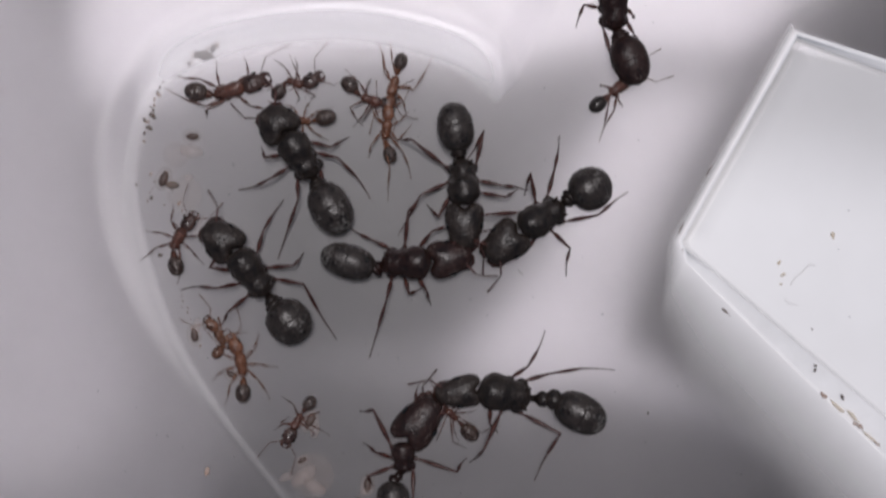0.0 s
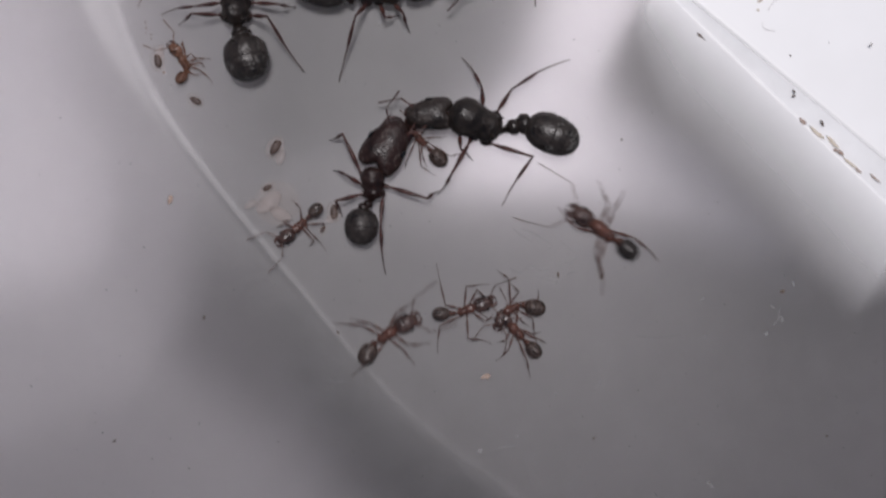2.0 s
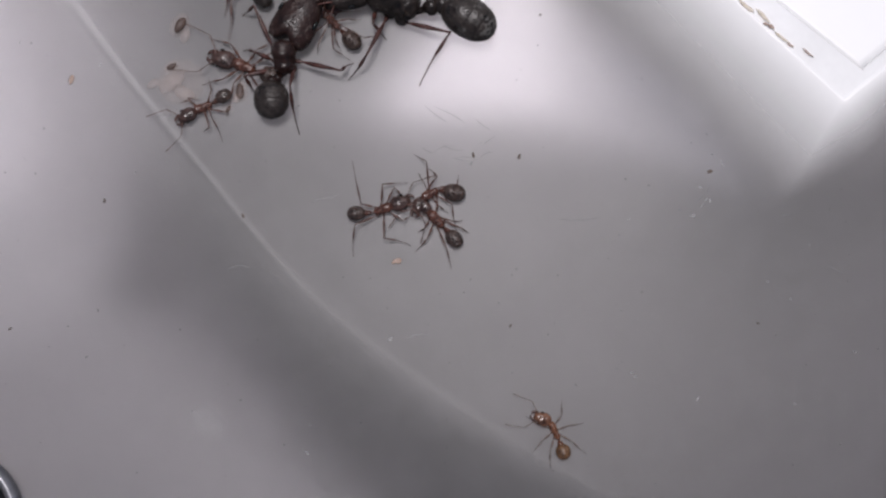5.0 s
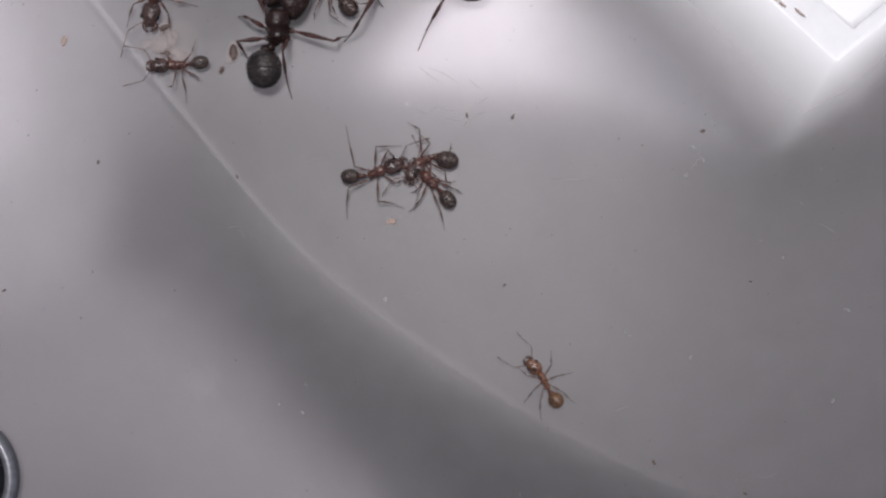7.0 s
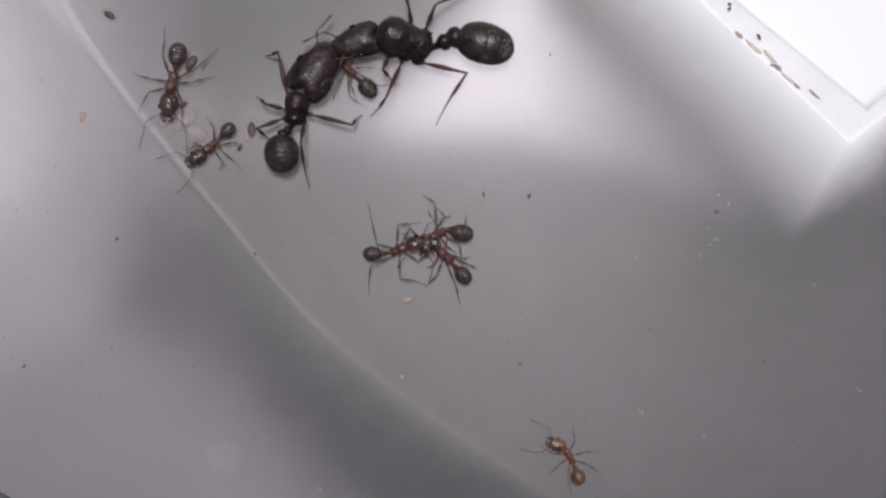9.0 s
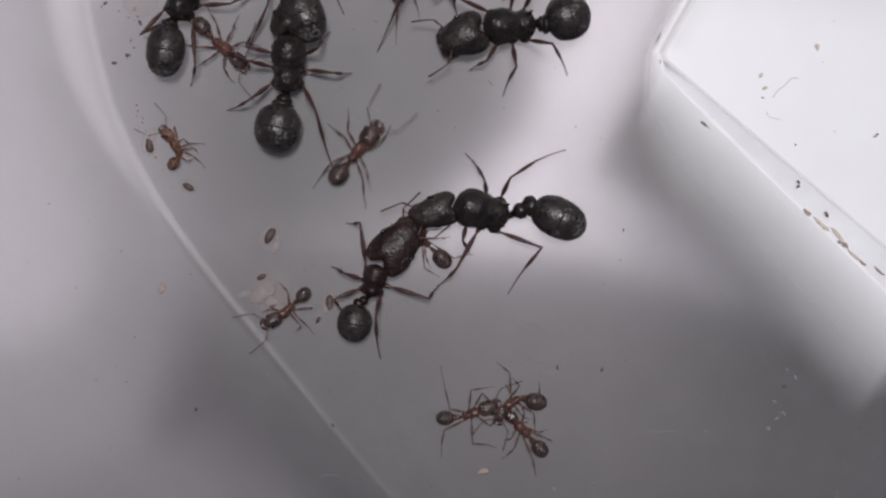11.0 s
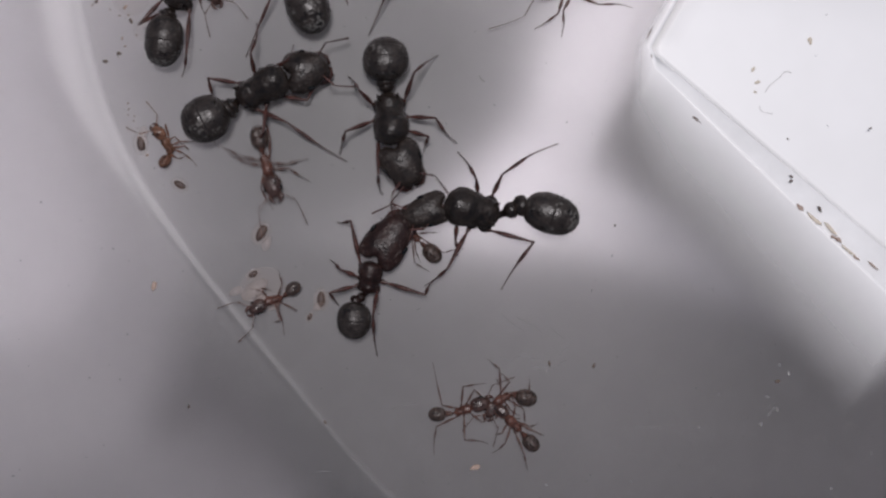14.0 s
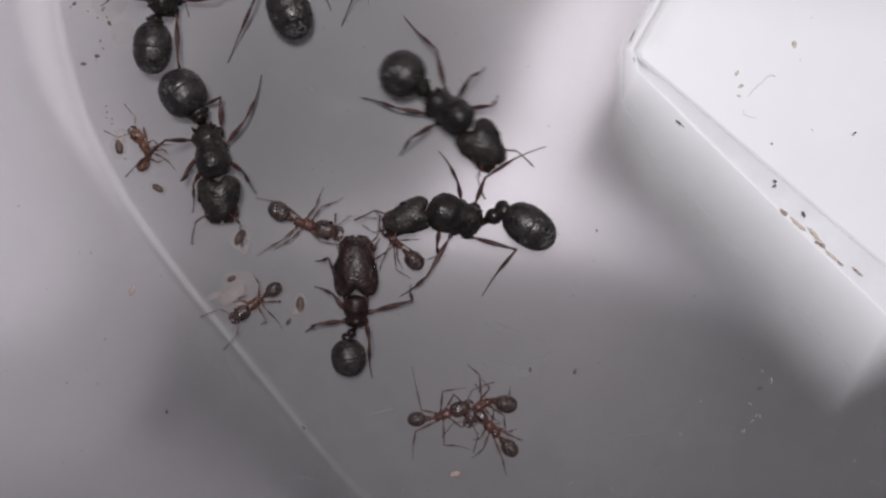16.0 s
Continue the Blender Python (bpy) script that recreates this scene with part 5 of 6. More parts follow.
    ant('small red-brown ant locked in a knot of three', 'small', (0.98, 0.91, 0.47, 0.92),
        legs=dict(l1=(41, 0.96, -66, 1.22), r1=(-56, 0.92, 16, 0.78), l2=(64, 1.11, -14, 1.38), r2=(-109, 1.36, -27, 1.49), l3=(146, 0.82, 82, 2.31), r3=(-177, 1.36, -120, 1.67)),
        rows=[(0, 3, -5.12, 21, -3, -18, 0),
              (1.5, 3, -5.12, 21, -3, -18, 0),
              (2.5, 3, -5.16, 21, -3, -18, 0),
              (4, 3.19, -5.94, 21, -3, -18, 0),
              (6.5, 3.43, -6.11, 21, -3, -18, 0),
              (7, 3.31, -6.17, 21, -3, -18, 0),
              (8, 3.43, -6.12, 21, -3, -18, 0),
              (9, 3.54, -6.09, 21, -3, -18, 0),
              (10, 3.35, -5.75, 21, -3, -18, 0),
              (12.5, 3.36, -5.61, 21, -3, -18, 0),
              (14.5, 3.38, -5.64, 21, -3, -18, 0),
              (16, 3.36, -5.57, 21, -3, -18, 0)])
    ant('small red-brown ant locked in a knot of three', 'small', (0.82, 0.87, 0.31, 1.11),
        legs=dict(l1=(55, 0.54, 25, 0.74), r1=(-156, 1.08, -80, 0.9), l2=(98, 0.54, 115, 0.78), r2=(-114, 1.47, -65, 1.08), l3=(121, 0.95, 68, 1.44), r3=(159, 1.27, -128, 0.9)),
        rows=[(0, 5.27, -5.01, -152, 37, -38, 0),
              (1.5, 5.27, -5.01, -152, 37, -38, 0),
              (2.5, 5.51, -5.2, -152, 37, -38, 0),
              (4, 5.68, -5.3, -152, 37, -38, 0),
              (6.5, 5.62, -5.47, -152, 37, -38, 0),
              (7, 5.61, -5.67, -152, 37, -38, 0),
              (8, 5.54, -5.53, -152, 37, -38, 0),
              (9, 5.51, -5.35, -152, 37, -38, 0),
              (10, 5.51, -5.11, -152, 37, -38, 0),
              (12.5, 5.37, -5.07, -152, 37, -38, 0),
              (16, 5.37, -5.07, -152, 37, -38, 0)])
    ant('small red-brown ant locked in a knot of three', 'small', (0.74, 0.98, 0.37, 0.97),
        legs=dict(l1=(108, 0.59, 66, 0.59), r1=(-55, 0.6, -25, 0.83), l2=(115, 0.88, 94, 1.04), r2=(-154, 0.73, -128, 0.68), l3=(159, 1.26, 148, 1.21), r3=(-157, 1.05, -168, 0.57)),
        rows=[(0, 5.53, -6.24, 134, -6, -2, 0),
              (1.5, 5.53, -6.24, 134, -6, -2, 0),
              (2.5, 5.71, -6.28, 134, -6, -2, 0),
              (4, 5.99, -6.55, 134, -6, -2, 0),
              (6.5, 5.92, -6.57, 134, -6, -2, 0),
              (7, 5.93, -6.6, 134, -6, -2, 0),
              (8, 6.04, -6.72, 134, -6, -2, 0),
              (9, 5.87, -6.43, 134, -6, -2, 0),
              (10, 5.98, -6.45, 134, -6, -2, 0),
              (12.5, 5.97, -6.39, 134, -6, -2, 0),
              (16, 5.86, -6.27, 134, -6, -2, 0)])
    ant('small brown ant under the jaws of two large ants', 'small', (0.57, 0.77, 0.42, 1.10),
        legs=dict(l1=(112, 1.29, 120, 0.6), r1=(-84, 0.45, -133, 1.21), l2=(141, 1.34, -165, 1.15), r2=(-131, 0.73, -133, 0.76), l3=(140, 0.55, 158, 0.84), r3=(-169, 1.61, -115, 1.3)),
        rows=[(0, 0.62, 3.75, 135, 0, 1, 0),
              (1.5, 0.62, 3.75, 135, 0, 1, 0),
              (9, 1.05, 2.95, 135, 0, 1, 0),
              (12.5, 0.82, 3.31, 135, 0, 1, 0),
              (16, 0.96, 3.16, 135, 0, 1, 0)])
    ant('small dark red ant held by a large one', 'smalldark', (0.89, 1.29, 0.41, 1.03),
        legs=dict(l1=(55, 0.8, 25, 1.1), r1=(67, 0.78, 92, 0.83), l2=(-120, 1.04, -73, 0.66), r2=(125, 1.19, -154, 0.26), l3=(-138, 1.15, -137, 2.02), r3=(-140, 0.93, -158, 1.42)),
        rows=[(0, 9.67, 21.41, 38, -16, 2, 0),
              (0.8, 9.67, 21.41, 38, -16, 2, 0),
              (1.2, 11.67, 24.41, 38, -16, 2, 0),
              (4, 11.67, 32.41, 38, -16, 2, 0),
              (16, 11.67, 32.41, 38, -16, 2, 0)])

build_ants()


# ---- brood, crumbs and the knob ----
def lump(name, x, y, length, wide, turn, mat, label, category, group="", seed=0, z=0.0):
    """A small irregular body lying on the floor; crumbs and flecks are flat and ragged, brood plump and smooth."""
    rng = random.Random(seed)
    plump = name.startswith("ant_")
    high, rough = (0.8, 0.12) if plump else (0.34, 0.55)
    bm = bmesh.new()
    ball(bm, egg(length, wide, wide * high, fat=rng.uniform(-.25, .25), x0=-length / 2), 12, 8)
    for v in bm.verts:
        v.co *= 1 + rough * noise.noise(v.co * (3.0 / wide) + Vector((seed, 0, 0)))
        if not plump:
            v.co.y += 0.05 * length * math.sin(v.co.x / length * 3.0 + seed)
    ob = new(name, finish(bm, name, mat))
    ob.matrix_basis = at(x, y, z + wide * high * 0.47, turn)
    return tagged(ob, label, category, group)


def pupa(x, y, length, turn, seed, dark=True):
    """A brown young ant in a see-through husk, or a pale larva."""
    if not dark:
        return lump("ant_larva", x, y, length, length * 0.55, turn, LARVA, "pale translucent ant larva on the tray floor", "ant brood", "brood", seed)
    ob = lump("ant_pupa", x, y, length * 0.88, length * 0.47, turn, BROODDARK, "brown ant pupa in a clear husk on the floor", "ant brood", "brood", seed)
    bm = bmesh.new()
    ball(bm, egg(length * 1.35, length * 0.95, length * 0.56, x0=-length * 0.675), 14, 9)
    part("husk", finish(bm, "husk", HUSK), ob, at(0, 0, length * 0.08), "clear pale husk").visible_shadow = False
    return ob


def build_litter():
    pupa(-13.4, 18.7, 0.8, 0, 0, True)
    pupa(-13.4, 17.9, 1.3, -10, 1, False)
    pupa(-13.6, 16.5, 0.6, 0, 2, False)
    pupa(-14.9, 16.4, 1.0, 70, 3, True)
    pupa(-13.2, 8.0, 0.9, 100, 4, True)
    pupa(-11.2, 5.9, 0.75, -30, 5, True)
    pupa(-7.0, 3.4, 1.0, 60, 6, True)
    pupa(-13.1, 8.5, 0.9, 80, 7, False)
    pupa(-7.4, 1.3, 0.6, 30, 8, True)
    pupa(-3.9, 0.0, 0.9, 90, 9, True)
    pupa(-7.3, 0.5, 1.6, 40, 10, False)
    pupa(-6.7, -0.1, 1.3, -30, 11, False)
    pupa(-4.5, -0.9, 0.45, 60, 12, True)
    pupa(-6.7, 2.9, 0.9, 70, 13, False)
    pupa(-4.0, -0.3, 0.8, 40, 14, False)
    pupa(-8.3, 0.4, 0.8, 30, 15, False)
    lump("crumb", 19.5, -4.2, 0.3, 0.17, 0, GRIT, "dark speck of grit on the plastic floor", "crumb", "crumbs", 0)
    lump("crumb", 10.1, -3.4, 0.26, 0.14, 67, GRIT, "dark speck of grit on the plastic floor", "crumb", "crumbs", 1)
    lump("crumb", -10.7, -5.5, 0.22, 0.12, 88, GRIT, "dark speck of grit on the plastic floor", "crumb", "crumbs", 4)
    lump("crumb", 9.6, -11.8, 0.18, 0.10, 42, GRIT, "dark speck of grit on the plastic floor", "crumb", "crumbs", 6)
    lump("crumb", 16.8, -20.5, 0.26, 0.14, 109, GRIT, "dark speck of grit on the plastic floor", "crumb", "crumbs", 7)
    lump("crumb", 21.7, -11.7, 0.15, 0.08, 176, GRIT, "dark speck of grit on the plastic floor", "crumb", "crumbs", 8)
    lump("crumb", -3.7, -6.3, 0.22, 0.12, 130, GRIT, "dark speck of grit on the plastic floor", "crumb", "crumbs", 10)
    lump("crumb", 7.8, -3.3, 0.26, 0.14, 84, GRIT, "dark speck of grit on the plastic floor", "crumb", "crumbs", 12)
    lump("crumb", 21.2, -22.0, 0.2, 0.11, 151, GRIT, "dark speck of grit on the plastic floor", "crumb", "crumbs", 13)
    lump("crumb", -15.3, -11.9, 0.2, 0.11, 38, GRIT, "dark speck of grit on the plastic floor", "crumb", "crumbs", 14)
    lump("crumb", 18.55, 10.75, 0.2, 0.11, 172, TAN, "pale tan brown crumb on the plastic floor", "crumb", "crumbs", 16, z=-0.30)
    lump("crumb", 18.46, 11.93, 0.3, 0.17, 59, TAN, "pale tan brown crumb on the plastic floor", "crumb", "crumbs", 17, z=-0.30)
    lump("crumb", 20.23, 8.29, 0.15, 0.08, 126, GRIT, "dark speck of grit on the plastic floor", "crumb", "crumbs", 18, z=-0.30)
    lump("crumb", 18.65, 11.24, 0.3, 0.17, 34, TAN, "pale tan brown crumb on the plastic floor", "crumb", "crumbs", 22, z=-0.30)
    lump("crumb", 21.41, 13.41, 0.4, 0.22, 101, TAN, "pale tan brown crumb on the plastic floor", "crumb", "crumbs", 23, z=-0.30)
    lump("crumb", -12.8, 23.1, 0.9, 0.50, 168, GRIT, "dark speck of grit on the plastic floor", "crumb", "crumbs", 24)
    lump("crumb", -12.3, 23.5, 0.5, 0.28, 55, GRIT, "dark speck of grit on the plastic floor", "crumb", "crumbs", 25)
    lump("crumb", -15.5, 19.8, 0.4, 0.22, 122, GRIT, "dark speck of grit on the plastic floor", "crumb", "crumbs", 26)
    lump("crumb", -15.8, 19.2, 0.3, 0.17, 9, GRIT, "dark speck of grit on the plastic floor", "crumb", "crumbs", 27)
    lump("crumb", -15.6, 21.0, 0.2, 0.11, 76, GRIT, "dark speck of grit on the plastic floor", "crumb", "crumbs", 28)
    lump("crumb", -16.0, 19.6, 0.3, 0.17, 143, GRIT, "dark speck of grit on the plastic floor", "crumb", "crumbs", 29)
    lump("crumb", -15.6, 15.4, 0.25, 0.14, 30, GRIT, "dark speck of grit on the plastic floor", "crumb", "crumbs", 30)
    lump("crumb", -16.4, 16.1, 0.2, 0.11, 97, GRIT, "dark speck of grit on the plastic floor", "crumb", "crumbs", 31)
    lump("crumb", -14.5, 16.1, 0.7, 0.39, 164, GRIT, "dark speck of grit on the plastic floor", "crumb", "crumbs", 32)
    lump("crumb", -14.1, 15.1, 0.3, 0.17, 51, RUST, "rusty brown crumb on the plastic floor", "crumb", "crumbs", 33)
    lump("crumb", -13.8, 14.4, 0.3, 0.17, 118, GRIT, "dark speck of grit on the plastic floor", "crumb", "crumbs", 34)
    lump("crumb", -15.1, 12.3, 0.3, 0.17, 5, GRIT, "dark speck of grit on the plastic floor", "crumb", "crumbs", 35)
    lump("crumb", -14.4, 12.7, 0.3, 0.17, 1, GRIT, "dark speck of grit on the plastic floor", "crumb", "crumbs", 43)
    lump("crumb", -12.5, 0.7, 0.5, 0.28, 68, RUST, "rusty brown crumb on the plastic floor", "crumb", "crumbs", 44)
    lump("crumb", 15.6, -14.1, 0.1, 0.06, 135, GRIT, "dark speck of grit on the plastic floor", "crumb", "crumbs", 45)
    lump("crumb", 4.0, -8.6, 0.5, 0.28, 22, RUST, "rusty brown crumb on the plastic floor", "crumb", "crumbs", 46)
    lump("crumb", 11.2, 3.8, 0.15, 0.08, 89, GRIT, "dark speck of grit on the plastic floor", "crumb", "crumbs", 47)
    lump("fleck", 15.7, -14.3, 0.24, 0.08, 0, WHITEBIT, "tiny white fleck of dust on the floor", "dust fleck", "dust flecks", 0)
    lump("fleck", 18.7, -15.4, 0.24, 0.08, 47, WHITEBIT, "tiny white fleck of dust on the floor", "dust fleck", "dust flecks", 1)
    lump("fleck", -0.4, -18.0, 0.24, 0.08, 141, WHITEBIT, "tiny white fleck of dust on the floor", "dust fleck", "dust flecks", 3)
    lump("fleck", 3.7, -12.5, 0.24, 0.08, 8, WHITEBIT, "tiny white fleck of dust on the floor", "dust fleck", "dust flecks", 4)
    lump("fleck", 7.7, -3.7, 0.21, 0.07, 55, WHITEBIT, "tiny white fleck of dust on the floor", "dust fleck", "dust flecks", 5)
    lump("fleck", 20.1, -3.8, 0.30, 0.10, 102, WHITEBIT, "tiny white fleck of dust on the floor", "dust fleck", "dust flecks", 6)
    lump("fleck", 19.0, -5.0, 0.24, 0.08, 149, WHITEBIT, "tiny white fleck of dust on the floor", "dust fleck", "dust flecks", 7)
    lump("fleck", 18.6, -6.4, 0.21, 0.07, 16, WHITEBIT, "tiny white fleck of dust on the floor", "dust fleck", "dust flecks", 8)
    lump("fleck", 19.3, -5.6, 0.21, 0.07, 63, WHITEBIT, "tiny white fleck of dust on the floor", "dust fleck", "dust flecks", 9)
    lump("fleck", 15.6, -14.1, 0.18, 0.06, 110, WHITEBIT, "tiny white fleck of dust on the floor", "dust fleck", "dust flecks", 10)
    lump("fleck", 3.7, -12.4, 0.30, 0.10, 24, WHITEBIT, "tiny white fleck of dust on the floor", "dust fleck", "dust flecks", 12)
    lump("fleck", -10.9, -11.0, 0.15, 0.05, 71, WHITEBIT, "tiny white fleck of dust on the floor", "dust fleck", "dust flecks", 13)
    lump("fleck", 12.8, -14.7, 0.15, 0.05, 118, WHITEBIT, "tiny white fleck of dust on the floor", "dust fleck", "dust flecks", 14)
    lump("fleck", 19.5, -5.7, 0.18, 0.06, 165, WHITEBIT, "tiny white fleck of dust on the floor", "dust fleck", "dust flecks", 15)
    lump("fleck", 22.30, 14.79, 0.15, 0.05, 32, WHITEBIT, "tiny white fleck of dust on the floor", "dust fleck", "dust flecks", 16, z=-0.30)
    lump("fleck", 22.30, 8.98, 0.15, 0.05, 126, WHITEBIT, "tiny white fleck of dust on the floor", "dust fleck", "dust flecks", 18, z=-0.30)
    lump("fleck", 21.71, 12.62, 0.12, 0.04, 173, WHITEBIT, "tiny white fleck of dust on the floor", "dust fleck", "dust flecks", 19, z=-0.30)
    lump("fleck", 19.1, -5.9, 0.24, 0.08, 40, WHITEBIT, "tiny white fleck of dust on the floor", "dust fleck", "dust flecks", 20)
    lump("fleck", 18.7, -6.4, 0.24, 0.08, 87, WHITEBIT, "tiny white fleck of dust on the floor", "dust fleck", "dust flecks", 21)
    lump("fleck", 19.5, -5.6, 0.21, 0.07, 134, WHITEBIT, "tiny white fleck of dust on the floor", "dust fleck", "dust flecks", 22)
    lump("fleck", 15.5, -14.1, 0.21, 0.07, 1, WHITEBIT, "tiny white fleck of dust on the floor", "dust fleck", "dust flecks", 23)
    lump("crumb", -16.01, 18.44, 0.19, 0.11, 160, RUST, "tiny brown crumb of dirt along the clear rim", "crumb", "rim crumbs", 274)
    lump("crumb", -16.01, 18.89, 0.27, 0.13, 59, GRIT, "tiny brown crumb of dirt along the clear rim", "crumb", "rim crumbs", 275)
    lump("crumb", -15.67, 19.10, 0.27, 0.15, 163, GRIT, "tiny brown crumb of dirt along the clear rim", "crumb", "rim crumbs", 276)
    lump("crumb", -15.85, 19.49, 0.29, 0.15, 3, RUST, "tiny brown crumb of dirt along the clear rim", "crumb", "rim crumbs", 277)
    lump("crumb", -15.63, 19.81, 0.29, 0.12, 7, GRIT, "tiny brown crumb of dirt along the clear rim", "crumb", "rim crumbs", 278)
    lump("crumb", -15.66, 19.90, 0.28, 0.17, 109, GRIT, "tiny brown crumb of dirt along the clear rim", "crumb", "rim crumbs", 279)
    lump("crumb", -15.52, 20.11, 0.29, 0.13, 93, GRIT, "tiny brown crumb of dirt along the clear rim", "crumb", "rim crumbs", 280)
    lump("crumb", -15.67, 20.30, 0.17, 0.10, 160, GRIT, "tiny brown crumb of dirt along the clear rim", "crumb", "rim crumbs", 281)
    lump("crumb", -15.49, 20.40, 0.22, 0.13, 104, RUST, "tiny brown crumb of dirt along the clear rim", "crumb", "rim crumbs", 282)
    lump("crumb", -15.47, 20.71, 0.28, 0.12, 71, RUST, "tiny brown crumb of dirt along the clear rim", "crumb", "rim crumbs", 283)
    lump("crumb", -15.24, 20.98, 0.27, 0.19, 146, RUST, "tiny brown crumb of dirt along the clear rim", "crumb", "rim crumbs", 284)
    lump("crumb", -15.30, 21.09, 0.23, 0.16, 68, GRIT, "tiny brown crumb of dirt along the clear rim", "crumb", "rim crumbs", 285)
    lump("crumb", -15.19, 21.36, 0.23, 0.13, 88, GRIT, "tiny brown crumb of dirt along the clear rim", "crumb", "rim crumbs", 286)
    lump("crumb", -15.00, 21.67, 0.17, 0.11, 30, GRIT, "tiny brown crumb of dirt along the clear rim", "crumb", "rim crumbs", 287)
    lump("crumb", -13.64, 22.63, 0.29, 0.17, 141, GRIT, "tiny brown crumb of dirt along the clear rim", "crumb", "rim crumbs", 288)
    lump("crumb", -13.48, 22.73, 0.28, 0.12, 153, RUST, "tiny brown crumb of dirt along the clear rim", "crumb", "rim crumbs", 289)
    lump("crumb", -13.43, 23.09, 0.30, 0.18, 39, RUST, "tiny brown crumb of dirt along the clear rim", "crumb", "rim crumbs", 290)
    lump("crumb", -13.25, 23.06, 0.28, 0.19, 96, GRIT, "tiny brown crumb of dirt along the clear rim", "crumb", "rim crumbs", 291)
    lump("crumb", -12.99, 23.21, 0.36, 0.21, 143, GRIT, "tiny brown crumb of dirt along the clear rim", "crumb", "rim crumbs", 292)
    lump("crumb", -12.80, 23.18, 0.33, 0.17, 60, GRIT, "tiny brown crumb of dirt along the clear rim", "crumb", "rim crumbs", 293)
    lump("crumb", -12.63, 23.46, 0.28, 0.14, 106, RUST, "tiny brown crumb of dirt along the clear rim", "crumb", "rim crumbs", 294)
    lump("crumb", -12.39, 23.57, 0.35, 0.15, 162, RUST, "tiny brown crumb of dirt along the clear rim", "crumb", "rim crumbs", 295)
    lump("crumb", -12.11, 23.72, 0.43, 0.25, 71, RUST, "tiny brown crumb of dirt along the clear rim", "crumb", "rim crumbs", 296)
    lump("crumb", -15.79, 15.22, 0.16, 0.07, 94, RUST, "tiny brown crumb of dirt along the clear rim", "crumb", "rim crumbs", 297)
    lump("crumb", -15.66, 15.67, 0.13, 0.06, 47, RUST, "tiny brown crumb of dirt along the clear rim", "crumb", "rim crumbs", 298)
    lump("crumb", -15.53, 15.92, 0.10, 0.06, 26, RUST, "tiny brown crumb of dirt along the clear rim", "crumb", "rim crumbs", 299)
    lump("crumb", -15.43, 16.27, 0.14, 0.08, 167, GRIT, "tiny brown crumb of dirt along the clear rim", "crumb", "rim crumbs", 300)
    lump("crumb", -15.63, 16.69, 0.19, 0.12, 26, RUST, "tiny brown crumb of dirt along the clear rim", "crumb", "rim crumbs", 301)
    lump("crumb", -13.93, 10.11, 0.12, 0.07, 43, RUST, "tiny brown crumb of dirt along the clear rim", "crumb", "rim crumbs", 302)
    lump("crumb", -13.87, 9.82, 0.13, 0.07, 57, RUST, "tiny brown crumb of dirt along the clear rim", "crumb", "rim crumbs", 303)
    lump("crumb", -13.90, 9.52, 0.08, 0.05, 147, RUST, "tiny brown crumb of dirt along the clear rim", "crumb", "rim crumbs", 304)
    lump("crumb", -13.60, 9.45, 0.12, 0.05, 158, RUST, "tiny brown crumb of dirt along the clear rim", "crumb", "rim crumbs", 305)
    lump("crumb", -13.62, 9.21, 0.10, 0.07, 118, RUST, "tiny brown crumb of dirt along the clear rim", "crumb", "rim crumbs", 306)
    lump("crumb", -13.44, 8.82, 0.10, 0.04, 105, RUST, "tiny brown crumb of dirt along the clear rim", "crumb", "rim crumbs", 307)
    lump("crumb", -13.40, 8.36, 0.12, 0.07, 130, RUST, "tiny brown crumb of dirt along the clear rim", "crumb", "rim crumbs", 308)
    lump("crumb", -13.13, 7.83, 0.19, 0.08, 116, RUST, "tiny brown crumb of dirt along the clear rim", "crumb", "rim crumbs", 309)
    lump("crumb", -12.92, 7.42, 0.17, 0.11, 17, RUST, "tiny brown crumb of dirt along the clear rim", "crumb", "rim crumbs", 310)
    lump("crumb", -14.89, 15.00, 0.14, 0.06, 177, RUST, "tiny brown crumb of dirt along the clear rim", "crumb", "rim crumbs", 311)
    lump("crumb", -14.39, 14.67, 0.14, 0.08, 3, RUST, "tiny brown crumb of dirt along the clear rim", "crumb", "rim crumbs", 312)
    lump("crumb", -13.93, 14.70, 0.14, 0.09, 134, RUST, "tiny brown crumb of dirt along the clear rim", "crumb", "rim crumbs", 313)
    lump("crumb", -14.24, 13.49, 0.19, 0.10, 64, RUST, "tiny brown crumb of dirt along the clear rim", "crumb", "rim crumbs", 314)
    lump("crumb", -14.43, 12.50, 0.09, 0.04, 136, RUST, "tiny brown crumb of dirt along the clear rim", "crumb", "rim crumbs", 315)
    lump("crumb", -14.08, 13.08, 0.14, 0.09, 1, RUST, "tiny brown crumb of dirt along the clear rim", "crumb", "rim crumbs", 316)
    lump("crumb", -13.52, 13.65, 0.11, 0.05, 68, RUST, "tiny brown crumb of dirt along the clear rim", "crumb", "rim crumbs", 317)
    lump("crumb", 15.42, 9.30, 0.55, 0.14, -45, GRIT, "dark brown crumb of dirt beside the white panel", "crumb", "panel crumbs", 301, z=0.03)
    lump("crumb", 20.72, 4.75, 0.55, 0.22, -50, RUST, "orange-brown crumb of dirt beside the white panel", "crumb", "panel crumbs", 302, z=0.03)
    lump("crumb", 22.71, 3.06, 0.40, 0.20, -45, RUST, "orange-brown crumb of dirt beside the white panel", "crumb", "panel crumbs", 303, z=0.03)
    lump("crumb", 22.45, 3.20, 0.30, 0.16, -20, RUST, "orange-brown crumb of dirt beside the white panel", "crumb", "panel crumbs", 304, z=0.03)
